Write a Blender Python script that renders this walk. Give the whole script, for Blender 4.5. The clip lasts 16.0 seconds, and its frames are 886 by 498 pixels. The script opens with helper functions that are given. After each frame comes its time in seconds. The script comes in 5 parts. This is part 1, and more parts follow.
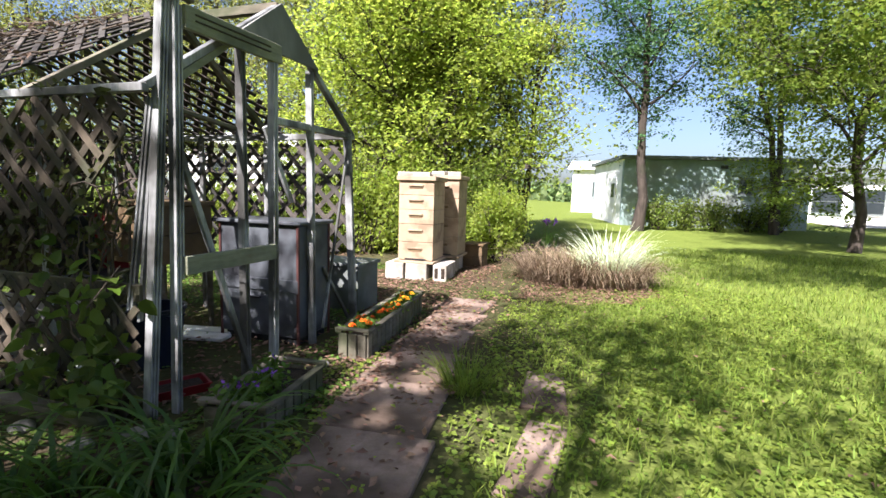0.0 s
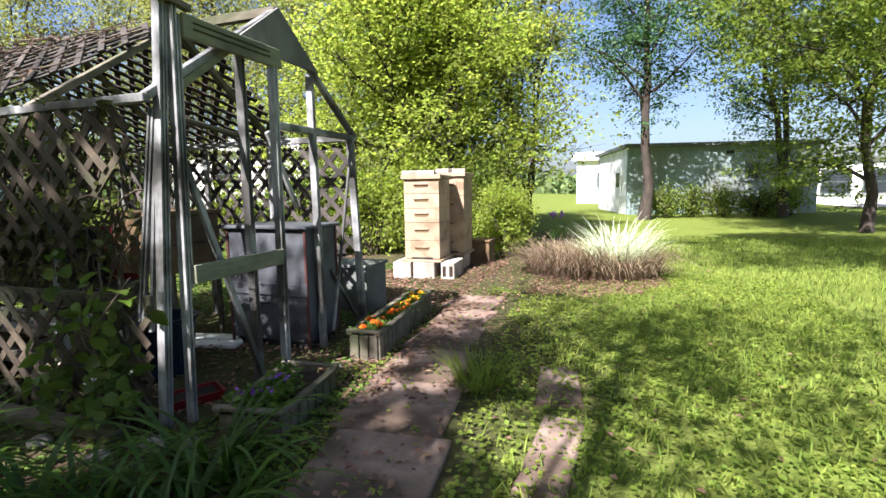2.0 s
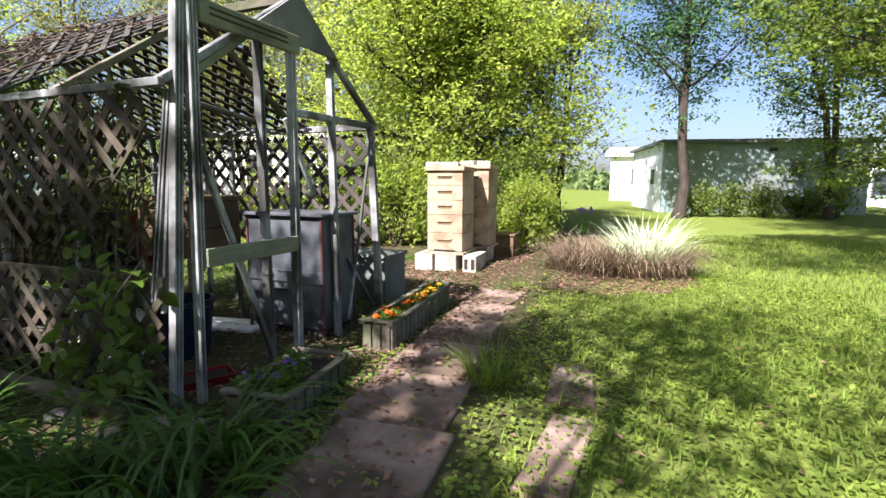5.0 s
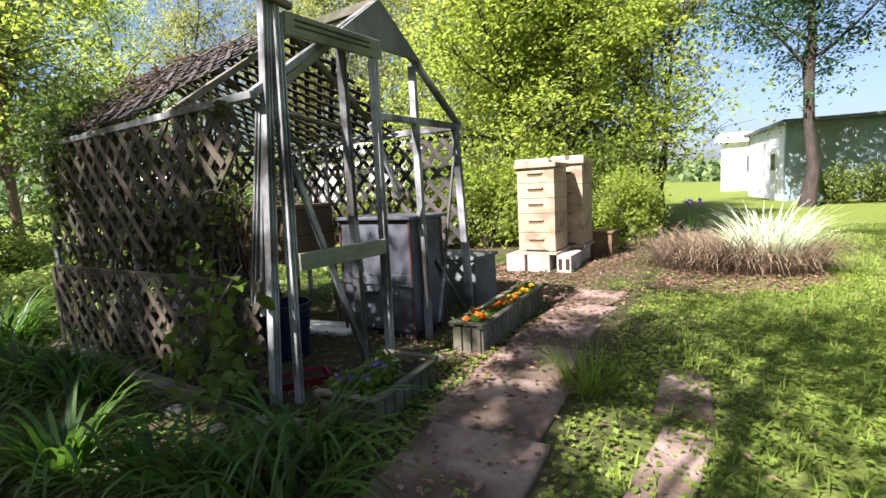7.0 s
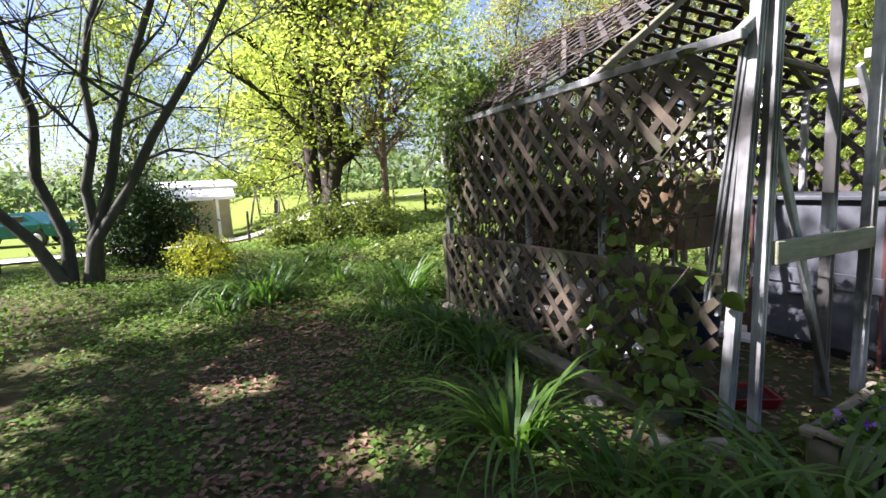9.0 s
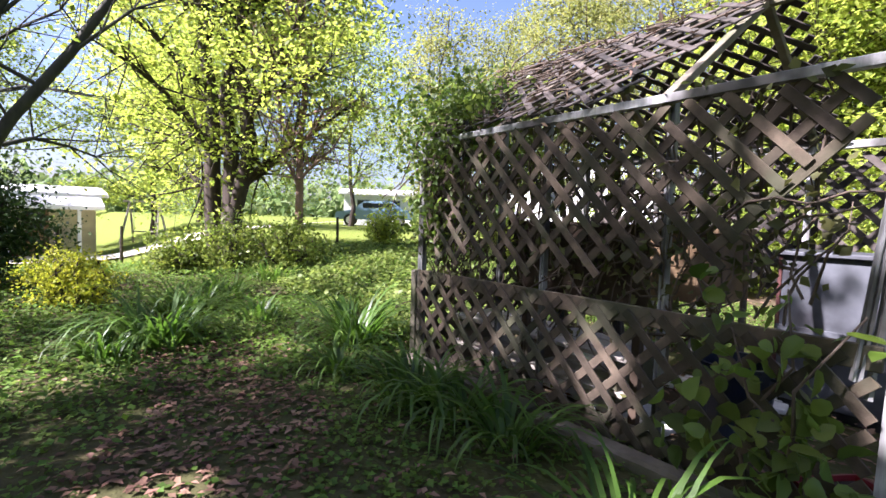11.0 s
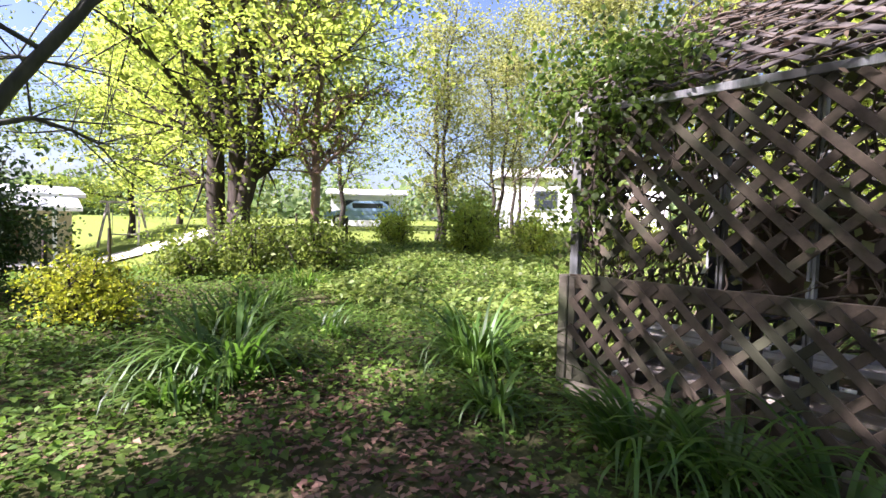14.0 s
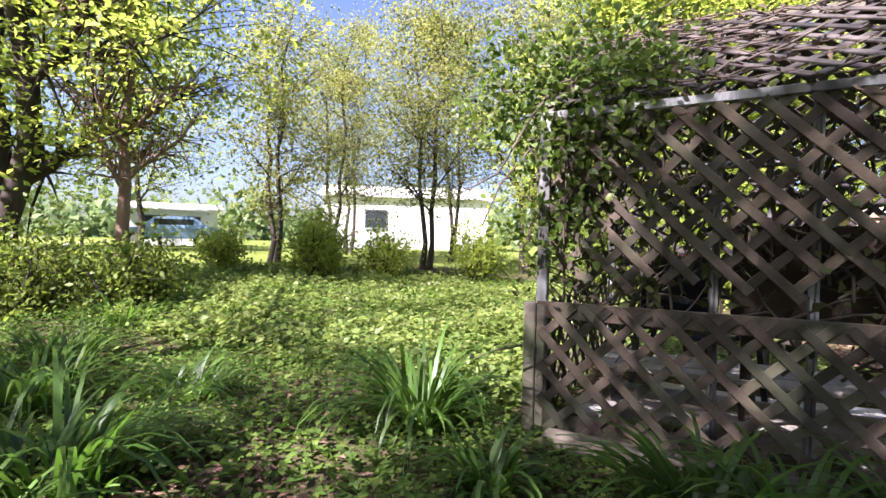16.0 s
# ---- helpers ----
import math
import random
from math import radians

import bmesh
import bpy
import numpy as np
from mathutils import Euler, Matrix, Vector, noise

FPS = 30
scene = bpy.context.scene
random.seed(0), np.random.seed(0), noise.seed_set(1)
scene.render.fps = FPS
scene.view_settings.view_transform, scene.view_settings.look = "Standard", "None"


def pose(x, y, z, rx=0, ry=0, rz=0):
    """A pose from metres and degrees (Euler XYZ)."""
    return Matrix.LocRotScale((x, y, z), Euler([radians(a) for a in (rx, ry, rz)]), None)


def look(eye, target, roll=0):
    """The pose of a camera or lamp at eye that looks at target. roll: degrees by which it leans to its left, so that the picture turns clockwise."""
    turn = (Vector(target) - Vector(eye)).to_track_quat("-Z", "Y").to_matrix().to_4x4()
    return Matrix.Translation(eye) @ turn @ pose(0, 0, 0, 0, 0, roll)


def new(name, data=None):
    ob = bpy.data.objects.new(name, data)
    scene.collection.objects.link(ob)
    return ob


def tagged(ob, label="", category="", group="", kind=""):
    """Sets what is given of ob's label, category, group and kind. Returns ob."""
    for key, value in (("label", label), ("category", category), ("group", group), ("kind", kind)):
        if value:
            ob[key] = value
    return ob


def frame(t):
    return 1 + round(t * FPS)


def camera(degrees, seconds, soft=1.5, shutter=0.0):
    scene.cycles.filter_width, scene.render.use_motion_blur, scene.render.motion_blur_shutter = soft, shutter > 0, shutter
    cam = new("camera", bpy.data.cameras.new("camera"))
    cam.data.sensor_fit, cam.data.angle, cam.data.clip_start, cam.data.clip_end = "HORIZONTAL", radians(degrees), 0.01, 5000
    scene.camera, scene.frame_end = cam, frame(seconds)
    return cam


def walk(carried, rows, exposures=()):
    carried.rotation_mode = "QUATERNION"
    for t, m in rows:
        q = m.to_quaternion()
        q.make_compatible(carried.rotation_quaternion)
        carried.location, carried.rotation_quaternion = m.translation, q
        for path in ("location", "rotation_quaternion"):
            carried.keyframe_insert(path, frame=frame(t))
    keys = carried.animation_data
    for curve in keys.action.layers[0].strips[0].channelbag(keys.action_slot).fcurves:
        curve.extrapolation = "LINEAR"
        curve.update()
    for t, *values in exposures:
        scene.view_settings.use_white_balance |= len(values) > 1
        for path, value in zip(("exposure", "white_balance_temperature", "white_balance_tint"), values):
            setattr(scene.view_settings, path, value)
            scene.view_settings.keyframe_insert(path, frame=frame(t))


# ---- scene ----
cam = camera(85.0, 16.0, 1.55)
# seconds, place, tilt, lean and heading
PATH = (
    (0, 1.826, -1.542, 1.036, 83.38, -1.64, 18.63),
    (0.5, 1.831, -1.536, 1.029, 83.29, -0.61, 17.89),
    (1, 1.812, -1.522, 1.026, 83.18, -0.24, 19.13),
    (1.5, 1.821, -1.533, 1.024, 83.72, -0.23, 19.27),
    (2, 1.816, -1.530, 1.036, 83.09, 0.89, 19.12),
    (2.5, 1.808, -1.527, 1.034, 83.43, 0.07, 19.46),
    (3, 1.802, -1.525, 1.034, 83.28, 0.48, 19.61),
    (5.5, 1.891, -1.408, 1.012, 82.46, 0.43, 23.83),
    (6, 1.890, -1.365, 1.009, 82.86, 2.81, 24.69),
    (6.5, 1.907, -1.367, 0.986, 82.70, 3.60, 28.79),
    (7, 1.867, -1.359, 0.980, 83.04, 3.02, 33.56),
    (7.5, 1.706, -1.472, 0.974, 82.63, 2.96, 40.51),
    (8, 1.468, -1.636, 1.001, 84.35, 3.85, 47.77),
    (8.5, 1.291, -1.731, 1.000, 83.80, 3.21, 61.04),
    (9, 1.136, -1.645, 0.991, 82.27, 3.18, 65.68),
    (9.5, 0.985, -1.565, 0.981, 81.21, 3.68, 61.21),
    (10, 0.764, -1.600, 1.001, 80.95, 3.56, 55.63),
    (10.2, 0.635, -1.637, 0.955, 82.65, 1.46, 56.68),
    (12.3, -0.051, -2.230, 0.936, 87.83, -4.24, 47.81),
    (12.5, -0.153, -2.260, 0.938, 85.51, -5.07, 50.10),
    (13, -0.471, -2.219, 0.895, 85.81, -3.64, 61.03),
    (13.5, -0.641, -2.179, 0.875, 84.65, -2.47, 61.50),
    (14, -0.860, -2.188, 0.861, 86.53, -1.27, 50.20),
    (14.5, -1.076, -2.211, 0.870, 86.20, -0.61, 45.30),
    (15, -1.320, -2.135, 0.871, 89.29, -1.90, 42.61),
    (15.5, -1.509, -2.096, 0.853, 87.50, -3.44, 40.46),
    (16, -1.695, -2.167, 0.846, 89.24, -1.33, 29.03),
)
walk(cam, [(t, pose(x, y, z, rx, ry, rz)) for t, x, y, z, rx, ry, rz in PATH], exposures=((0, 1.95, 5750, 19), (8, 1.98, 5750, 22), (9.5, 2.40, 5600, 29), (16, 2.42, 5650, 34)))

# ---- light ----
SUN_AZ, SUN_EL = -166.0, 46.0          # where the sun stands: degrees from +y towards +x, height
sun_dir = Vector((math.sin(radians(SUN_AZ)) * math.cos(radians(SUN_EL)), math.cos(radians(SUN_AZ)) * math.cos(radians(SUN_EL)), math.sin(radians(SUN_EL))))
world = bpy.data.worlds.new("sky")
scene.world = world
world.use_nodes = True
wn = world.node_tree.nodes
sky = wn.new("ShaderNodeTexSky")
sky.sky_type = "NISHITA"
sky.sun_disc = False
sky.sun_elevation = radians(SUN_EL)
sky.sun_rotation = radians(SUN_AZ)
sky.air_density = 1.0
sky.dust_density = 2.4
wn["Background"].inputs["Strength"].default_value = 0.05
world.node_tree.links.new(sky.outputs["Color"], wn["Background"].inputs["Color"])
sun_data = bpy.data.lights.new("sun", "SUN")
sun_data.energy, sun_data.angle, sun_data.color = 5.0, radians(0.6), (1.0, 0.93, 0.80)
sun = new("sun", sun_data)
sun.matrix_world = look(sun_dir * 60, (0, 0, 0))


# ---- materials ----
def mat(name, c1, c2=None, scale=6.0, rough=0.8, metal=0.0, bump=0.2, bscale=None, c3=None, s3=1.0, vary=0.0, stretch=(1, 1, 1), amount3=0.5, island=0.0, translucent=0.0, spec=0.3):
    """Two colours mixed by fine noise, a third by broad stains, relief, and a change of value from piece to piece."""
    m = bpy.data.materials.new(name)
    m.use_nodes = True
    n, l = m.node_tree.nodes, m.node_tree.links
    b = n["Principled BSDF"]
    b.inputs["Roughness"].default_value = rough
    b.inputs["Metallic"].default_value = metal
    b.inputs["Specular IOR Level"].default_value = spec
    tc = n.new("ShaderNodeTexCoord")
    mp = n.new("ShaderNodeMapping")
    mp.inputs["Scale"].default_value = stretch
    l.new(tc.outputs["Object"], mp.inputs["Vector"])
    nz = n.new("ShaderNodeTexNoise")
    nz.inputs["Scale"].default_value, nz.inputs["Detail"].default_value, nz.inputs["Roughness"].default_value = scale, 6.0, 0.65
    l.new(mp.outputs["Vector"], nz.inputs["Vector"])
    ramp = n.new("ShaderNodeValToRGB")
    ramp.color_ramp.elements[0].position, ramp.color_ramp.elements[1].position = 0.35, 0.65
    ramp.color_ramp.elements[0].color, ramp.color_ramp.elements[1].color = (*c1, 1), (*(c2 or c1), 1)
    l.new(nz.outputs["Fac"], ramp.inputs["Fac"])
    colour = ramp.outputs["Color"]
    if c3:
        n3 = n.new("ShaderNodeTexNoise")
        n3.inputs["Scale"].default_value, n3.inputs["Detail"].default_value = s3, 4.0
        l.new(tc.outputs["Object"], n3.inputs["Vector"])
        r3 = n.new("ShaderNodeMapRange")
        r3.inputs["From Min"].default_value, r3.inputs["From Max"].default_value = 0.62 - 0.3 * amount3, 0.78 - 0.3 * amount3
        l.new(n3.outputs["Fac"], r3.inputs["Value"])
        mx = n.new("ShaderNodeMix")
        mx.data_type = "RGBA"
        l.new(r3.outputs["Result"], mx.inputs["Factor"])
        l.new(colour, mx.inputs["A"])
        mx.inputs["B"].default_value = (*c3, 1)
        colour = mx.outputs["Result"]
    if vary or island:
        hs = n.new("ShaderNodeHueSaturation")
        mr = n.new("ShaderNodeMapRange")
        k = vary or island
        mr.inputs["To Min"].default_value, mr.inputs["To Max"].default_value = 1 - k, 1 + k
        if vary:
            l.new(n.new("ShaderNodeObjectInfo").outputs["Random"], mr.inputs["Value"])
        else:
            l.new(n.new("ShaderNodeNewGeometry").outputs["Random Per Island"], mr.inputs["Value"])
        l.new(mr.outputs["Result"], hs.inputs["Value"])
        if island:
            mh = n.new("ShaderNodeMapRange")
            mh.inputs["To Min"].default_value, mh.inputs["To Max"].default_value = 0.485, 0.515
            ml = n.new("ShaderNodeMath")
            ml.operation = "MULTIPLY"
            ml.inputs[1].default_value = 7.31
            fr = n.new("ShaderNodeMath")
            fr.operation = "FRACT"
            l.new(mr.inputs["Value"].links[0].from_socket, ml.inputs[0])
            l.new(ml.outputs[0], fr.inputs[0])
            l.new(fr.outputs[0], mh.inputs["Value"])
            l.new(mh.outputs["Result"], hs.inputs["Hue"])
        l.new(colour, hs.inputs["Color"])
        colour = hs.outputs["Color"]
    l.new(colour, b.inputs["Base Color"])
    if bump:
        bp = n.new("ShaderNodeBump")
        bp.inputs["Strength"].default_value, bp.inputs["Distance"].default_value = bump, 0.02
        nb = nz
        if bscale:
            nb = n.new("ShaderNodeTexNoise")
            nb.inputs["Scale"].default_value, nb.inputs["Detail"].default_value = bscale, 5.0
            l.new(mp.outputs["Vector"], nb.inputs["Vector"])
        l.new(nb.outputs["Fac"], bp.inputs["Height"])
        l.new(bp.outputs["Normal"], b.inputs["Normal"])
    if translucent:
        tr = n.new("ShaderNodeBsdfTranslucent")
        sat = n.new("ShaderNodeHueSaturation")
        sat.inputs["Saturation"].default_value, sat.inputs["Value"].default_value = 1.05, 1.9
        l.new(colour, sat.inputs["Color"])
        l.new(sat.outputs["Color"], tr.inputs["Color"])
        ms = n.new("ShaderNodeMixShader")
        ms.inputs["Fac"].default_value = translucent
        l.new(b.outputs["BSDF"], ms.inputs[1])
        l.new(tr.outputs["BSDF"], ms.inputs[2])
        l.new(ms.outputs["Shader"], n["Material Output"].inputs["Surface"])
    return m


M_alu = mat("weathered_grey_paint", (0.235, 0.235, 0.230), (0.430, 0.430, 0.420), 9, 0.5, 0.2, 0.15, c3=(0.068, 0.065, 0.059), s3=3.0, amount3=0.7, stretch=(6, 6, 0.6))
M_greenboard = mat("greenish_board", (0.167, 0.171, 0.110), (0.236, 0.239, 0.160), 7, 0.8, 0, 0.3, c3=(0.106, 0.110, 0.076), s3=3.0, stretch=(5, 1, 6))
M_ply = mat("grey_plywood", (0.144, 0.144, 0.133), (0.198, 0.198, 0.182), 4, 0.85, 0, 0.15, c3=(0.106, 0.106, 0.095), s3=1.6, stretch=(1, 3, 1))
M_lattice = mat("weathered_lattice_wood", (0.042, 0.032, 0.022), (0.095, 0.073, 0.050), 10, 0.9, 0, 0.35, c3=(0.042, 0.042, 0.024), s3=4, vary=0.4)
M_lattice_top = mat("greyed_lattice_wood", (0.036, 0.030, 0.026), (0.082, 0.069, 0.059), 10, 0.9, 0, 0.35, c3=(0.030, 0.028, 0.024), s3=4, vary=0.45)
M_oldwood = mat("old_grey_wood", (0.099, 0.084, 0.061), (0.175, 0.152, 0.114), 8, 0.9, 0, 0.4, c3=(0.068, 0.072, 0.038), s3=3, vary=0.25, stretch=(1, 1, 3))
M_hive = mat("tan_painted_wood", (0.327, 0.236, 0.152), (0.403, 0.304, 0.205), 5, 0.75, 0, 0.15, c3=(0.236, 0.163, 0.103), s3=5, vary=0.1, amount3=0.5)
M_crate = mat("brown_box_wood", (0.122, 0.076, 0.038), (0.175, 0.118, 0.061), 5, 0.8, 0, 0.15, c3=(0.076, 0.052, 0.029), s3=3, vary=0.1)
M_block = mat("pale_concrete_block", (0.365, 0.327, 0.281), (0.471, 0.426, 0.372), 40, 0.95, 0, 0.4, c3=(0.274, 0.236, 0.190), s3=5, vary=0.1)
M_bin = mat("grey_sheet_metal", (0.076, 0.081, 0.091), (0.114, 0.122, 0.133), 5, 0.5, 0.1, 0.05, c3=(0.053, 0.053, 0.059), s3=4)
M_bintrim = mat("dark_red_trim", (0.076, 0.030, 0.027), (0.114, 0.046, 0.038), 8, 0.6, 0, 0.1)
M_board = mat("dark_brown_board", (0.034, 0.023, 0.015), (0.061, 0.042, 0.027), 6, 0.85, 0, 0.2)
M_bed = mat("bed_plant_leaf", (0.135, 0.185, 0.040), (0.205, 0.255, 0.062), 1.2, 0.5, 0, 0, island=0.4, translucent=0.45, spec=0.4)
M_stone = mat("mossy_stone", (0.152, 0.137, 0.114), (0.251, 0.228, 0.198), 25, 0.95, 0, 0.4, c3=(0.091, 0.099, 0.061), s3=6)
M_creeper = mat("dull_creeper_leaf", (0.046, 0.057, 0.015), (0.091, 0.091, 0.030), 1.5, 0.7, 0, 0, island=0.45, translucent=0.3)
M_dark = mat("black_plastic", (0.012, 0.012, 0.014), (0.03, 0.03, 0.034), 8, 0.45, 0, 0.1)
M_bluetub = mat("dark_blue_plastic", (0.007, 0.010, 0.022), (0.012, 0.018, 0.034), 4, 0.35, 0, 0.05)
M_red = mat("red_plastic", (0.13, 0.008, 0.010), (0.19, 0.012, 0.014), 5, 0.45, 0, 0.03)
M_white = mat("white_board", (0.62, 0.61, 0.58), (0.78, 0.77, 0.74), 5, 0.7, 0, 0.1, c3=(0.5, 0.48, 0.42), s3=3)
M_slab = mat("pinkish_concrete_slab", (0.195, 0.135, 0.102), (0.295, 0.215, 0.172), 18, 0.95, 0, 0.5, c3=(0.099, 0.068, 0.049), s3=2.2, vary=0.08, amount3=0.65)
M_ground = mat("soil_and_moss", (0.045, 0.042, 0.02), (0.075, 0.078, 0.03), 5, 1.0, 0, 0.8, bscale=30, c3=(0.075, 0.055, 0.035), s3=0.7, spec=0.05)
M_lawn = mat("mown_lawn", (0.099, 0.144, 0.023), (0.152, 0.198, 0.034), 30, 1.0, 0, 0.9, bscale=60, c3=(0.152, 0.152, 0.038), s3=0.6, spec=0.05)
M_grass = mat("lawn_blade", (0.129, 0.179, 0.027), (0.190, 0.236, 0.042), 1.2, 0.7, 0, 0, island=0.4, translucent=0.4, spec=0.2)
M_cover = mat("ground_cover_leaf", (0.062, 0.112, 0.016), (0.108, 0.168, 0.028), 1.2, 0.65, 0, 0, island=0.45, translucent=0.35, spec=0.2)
M_litter = mat("dry_leaf_litter", (0.130, 0.074, 0.048), (0.225, 0.140, 0.098), 3, 0.9, 0, 0, island=0.5, translucent=0.1, spec=0.15)
M_clover = mat("clover_leaf", (0.120, 0.172, 0.022), (0.185, 0.235, 0.040), 1.2, 0.65, 0, 0, island=0.4, translucent=0.4, spec=0.2)
M_deadleaf = mat("curled_dead_leaf", (0.065, 0.045, 0.030), (0.145, 0.105, 0.075), 3, 0.9, 0, 0, island=0.5, translucent=0.1, spec=0.15)
M_lily = mat("daylily_blade", (0.050, 0.105, 0.012), (0.090, 0.155, 0.024), 2, 0.45, 0, 0, island=0.35, translucent=0.4, spec=0.4)
M_lily_one = mat("daylily_leaf", (0.040, 0.090, 0.010), (0.074, 0.134, 0.020), 2, 0.45, 0, 0, vary=0.4, translucent=0.4, spec=0.4)
M_drygrass = mat("dry_straw", (0.165, 0.115, 0.072), (0.265, 0.200, 0.132), 3, 0.9, 0, 0, island=0.35, translucent=0.2)
M_palegrass = mat("pale_grass_blade", (0.50, 0.56, 0.38), (0.66, 0.70, 0.52), 3, 0.6, 0, 0, island=0.25, translucent=0.35)
M_leafY = mat("yellow_green_leaf", (0.180, 0.232, 0.036), (0.258, 0.296, 0.058), 1.1, 0.55, 0, 0, island=0.32, translucent=0.62, spec=0.3)
M_leafG = mat("mid_green_leaf", (0.099, 0.141, 0.021), (0.152, 0.190, 0.034), 1.1, 0.5, 0, 0, island=0.35, translucent=0.45, spec=0.3)
M_leafT = mat("blue_green_leaf", (0.046, 0.106, 0.038), (0.084, 0.152, 0.053), 1.1, 0.45, 0, 0, island=0.35, translucent=0.35, spec=0.4)
M_leafB = mat("olive_young_leaf", (0.144, 0.163, 0.038), (0.213, 0.217, 0.065), 1.1, 0.55, 0, 0, island=0.35, translucent=0.45)
M_leafD = mat("dark_evergreen_leaf", (0.019, 0.042, 0.011), (0.038, 0.065, 0.015), 1.1, 0.6, 0, 0, island=0.35, translucent=0.2)
M_leafGold = mat("golden_shrub_leaf", (0.235, 0.265, 0.020), (0.330, 0.340, 0.035), 1.5, 0.6, 0, 0, island=0.25, translucent=0.4)
M_vine = mat("vine_leaf", (0.065, 0.106, 0.015), (0.114, 0.160, 0.030), 1.5, 0.45, 0, 0, island=0.4, translucent=0.4, spec=0.35)
M_bark = mat("dark_bark", (0.030, 0.023, 0.018), (0.068, 0.053, 0.042), 9, 0.95, 0, 0.9, stretch=(1, 1, 0.25), c3=(0.045, 0.050, 0.028), s3=1.2, amount3=0.3)
M_barkred = mat("reddish_bark", (0.15, 0.092, 0.068), (0.27, 0.18, 0.14), 9, 0.9, 0, 0.7, stretch=(1, 1, 0.25))
M_barkgrey = mat("grey_green_bark", (0.034, 0.034, 0.026), (0.076, 0.073, 0.056), 7, 0.9, 0, 0.7, stretch=(1, 1, 0.3))
M_stem = mat("dry_vine_stem", (0.065, 0.049, 0.036), (0.118, 0.091, 0.068), 9, 0.95, 0, 0.2)
M_shed = mat("grey_green_render", (0.205, 0.265, 0.262), (0.265, 0.328, 0.322), 3, 0.9, 0, 0.25, bscale=25, c3=(0.205, 0.220, 0.198), s3=0.6)
M_shedroof = mat("dark_roof_edge", (0.099, 0.114, 0.106), (0.152, 0.167, 0.160), 5, 0.7, 0.1, 0.1)
M_whitepaint = mat("white_paint", (0.76, 0.76, 0.74), (0.84, 0.84, 0.82), 3, 0.7, 0, 0.1, c3=(0.66, 0.66, 0.63), s3=0.7)
M_cream = mat("cream_siding", (0.380, 0.345, 0.190), (0.455, 0.415, 0.240), 4, 0.8, 0, 0.15, c3=(0.289, 0.266, 0.182), s3=0.8)
M_roofpale = mat("pale_metal_roof", (0.62, 0.61, 0.60), (0.74, 0.73, 0.72), 4, 0.5, 0.1, 0.1, c3=(0.5, 0.47, 0.45), s3=0.8)
M_concrete = mat("pale_drive_concrete", (0.44, 0.40, 0.33), (0.55, 0.50, 0.43), 8, 0.95, 0, 0.2, c3=(0.45, 0.42, 0.36), s3=0.5)
M_orange = mat("orange_petals", (0.80, 0.17, 0.01), (0.90, 0.27, 0.02), 30, 0.6, 0, 0, island=0.15, translucent=0.25)
M_yellow = mat("yellow_petals", (0.85, 0.50, 0.02), (0.9, 0.58, 0.04), 30, 0.6, 0, 0, island=0.1, translucent=0.25)
M_purple = mat("purple_petals", (0.20, 0.07, 0.42), (0.30, 0.12, 0.55), 30, 0.6, 0, 0, island=0.2, translucent=0.25)
M_soil = mat("dark_potting_soil", (0.023, 0.015, 0.011), (0.046, 0.034, 0.023), 30, 1.0, 0, 0.8)
M_carteal = mat("teal_car_paint", (0.015, 0.091, 0.091), (0.019, 0.106, 0.106), 2, 0.25, 0.3, 0)
M_carblue = mat("pale_blue_car_paint", (0.190, 0.289, 0.395), (0.213, 0.312, 0.418), 2, 0.25, 0.2, 0)
M_glass = mat("dark_window_glass", (0.02, 0.025, 0.03), (0.03, 0.035, 0.04), 2, 0.08, 0, 0, spec=0.6)
M_tyre = mat("black_rubber", (0.02, 0.02, 0.02), (0.03, 0.03, 0.03), 9, 0.9, 0, 0.1)
M_tin = mat("grey_box_plastic", (0.114, 0.122, 0.114), (0.160, 0.167, 0.160), 5, 0.7, 0, 0.1, c3=(0.091, 0.099, 0.076), s3=3)
M_farwood = mat("far_tree_leaf", (0.10, 0.15, 0.05), (0.16, 0.21, 0.08), 0.3, 0.9, 0, 0, island=0.3, translucent=0.3)


# ---- mesh helpers ----
def obj(name, verts, faces, material, parent=None, smooth=False, label=""):
    me = bpy.data.meshes.new(name)
    me.from_pydata([tuple(v) for v in verts], [], [tuple(f) for f in faces])
    me.update()
    if smooth:
        me.shade_smooth()
    me.materials.append(material)
    ob = new(name, me)
    if parent:
        ob.parent = parent
    if label:
        ob["label"] = label
    return ob


def part(name, bm, material, parent, label=""):
    me = bpy.data.meshes.new(name)
    bm.to_mesh(me)
    bm.free()
    me.materials.append(material)
    ob = new(name, me)
    if parent:
        ob.parent = parent
    if label:
        ob["label"] = label
    return ob


def thing(name, at=(0, 0, 0), rz=0.0, label="", category="", group="", kind=""):
    ob = new(name)
    ob.empty_display_size = 0.1
    ob.matrix_world = pose(*at, 0, 0, rz)
    return tagged(ob, label, category, group, kind)


def box_bm(x0, x1, y0, y1, z0, z1, bevel=0.004, bm=None):
    bm = bm or bmesh.new()
    made = bmesh.ops.create_cube(bm, size=1, matrix=Matrix.Translation(((x0 + x1) / 2, (y0 + y1) / 2, (z0 + z1) / 2)) @ Matrix.Diagonal((x1 - x0, y1 - y0, z1 - z0, 1)))
    if bevel:
        es = list({e for v in made["verts"] for e in v.link_edges})
        bmesh.ops.bevel(bm, geom=es, offset=bevel, segments=1, affect="EDGES")
    return bm


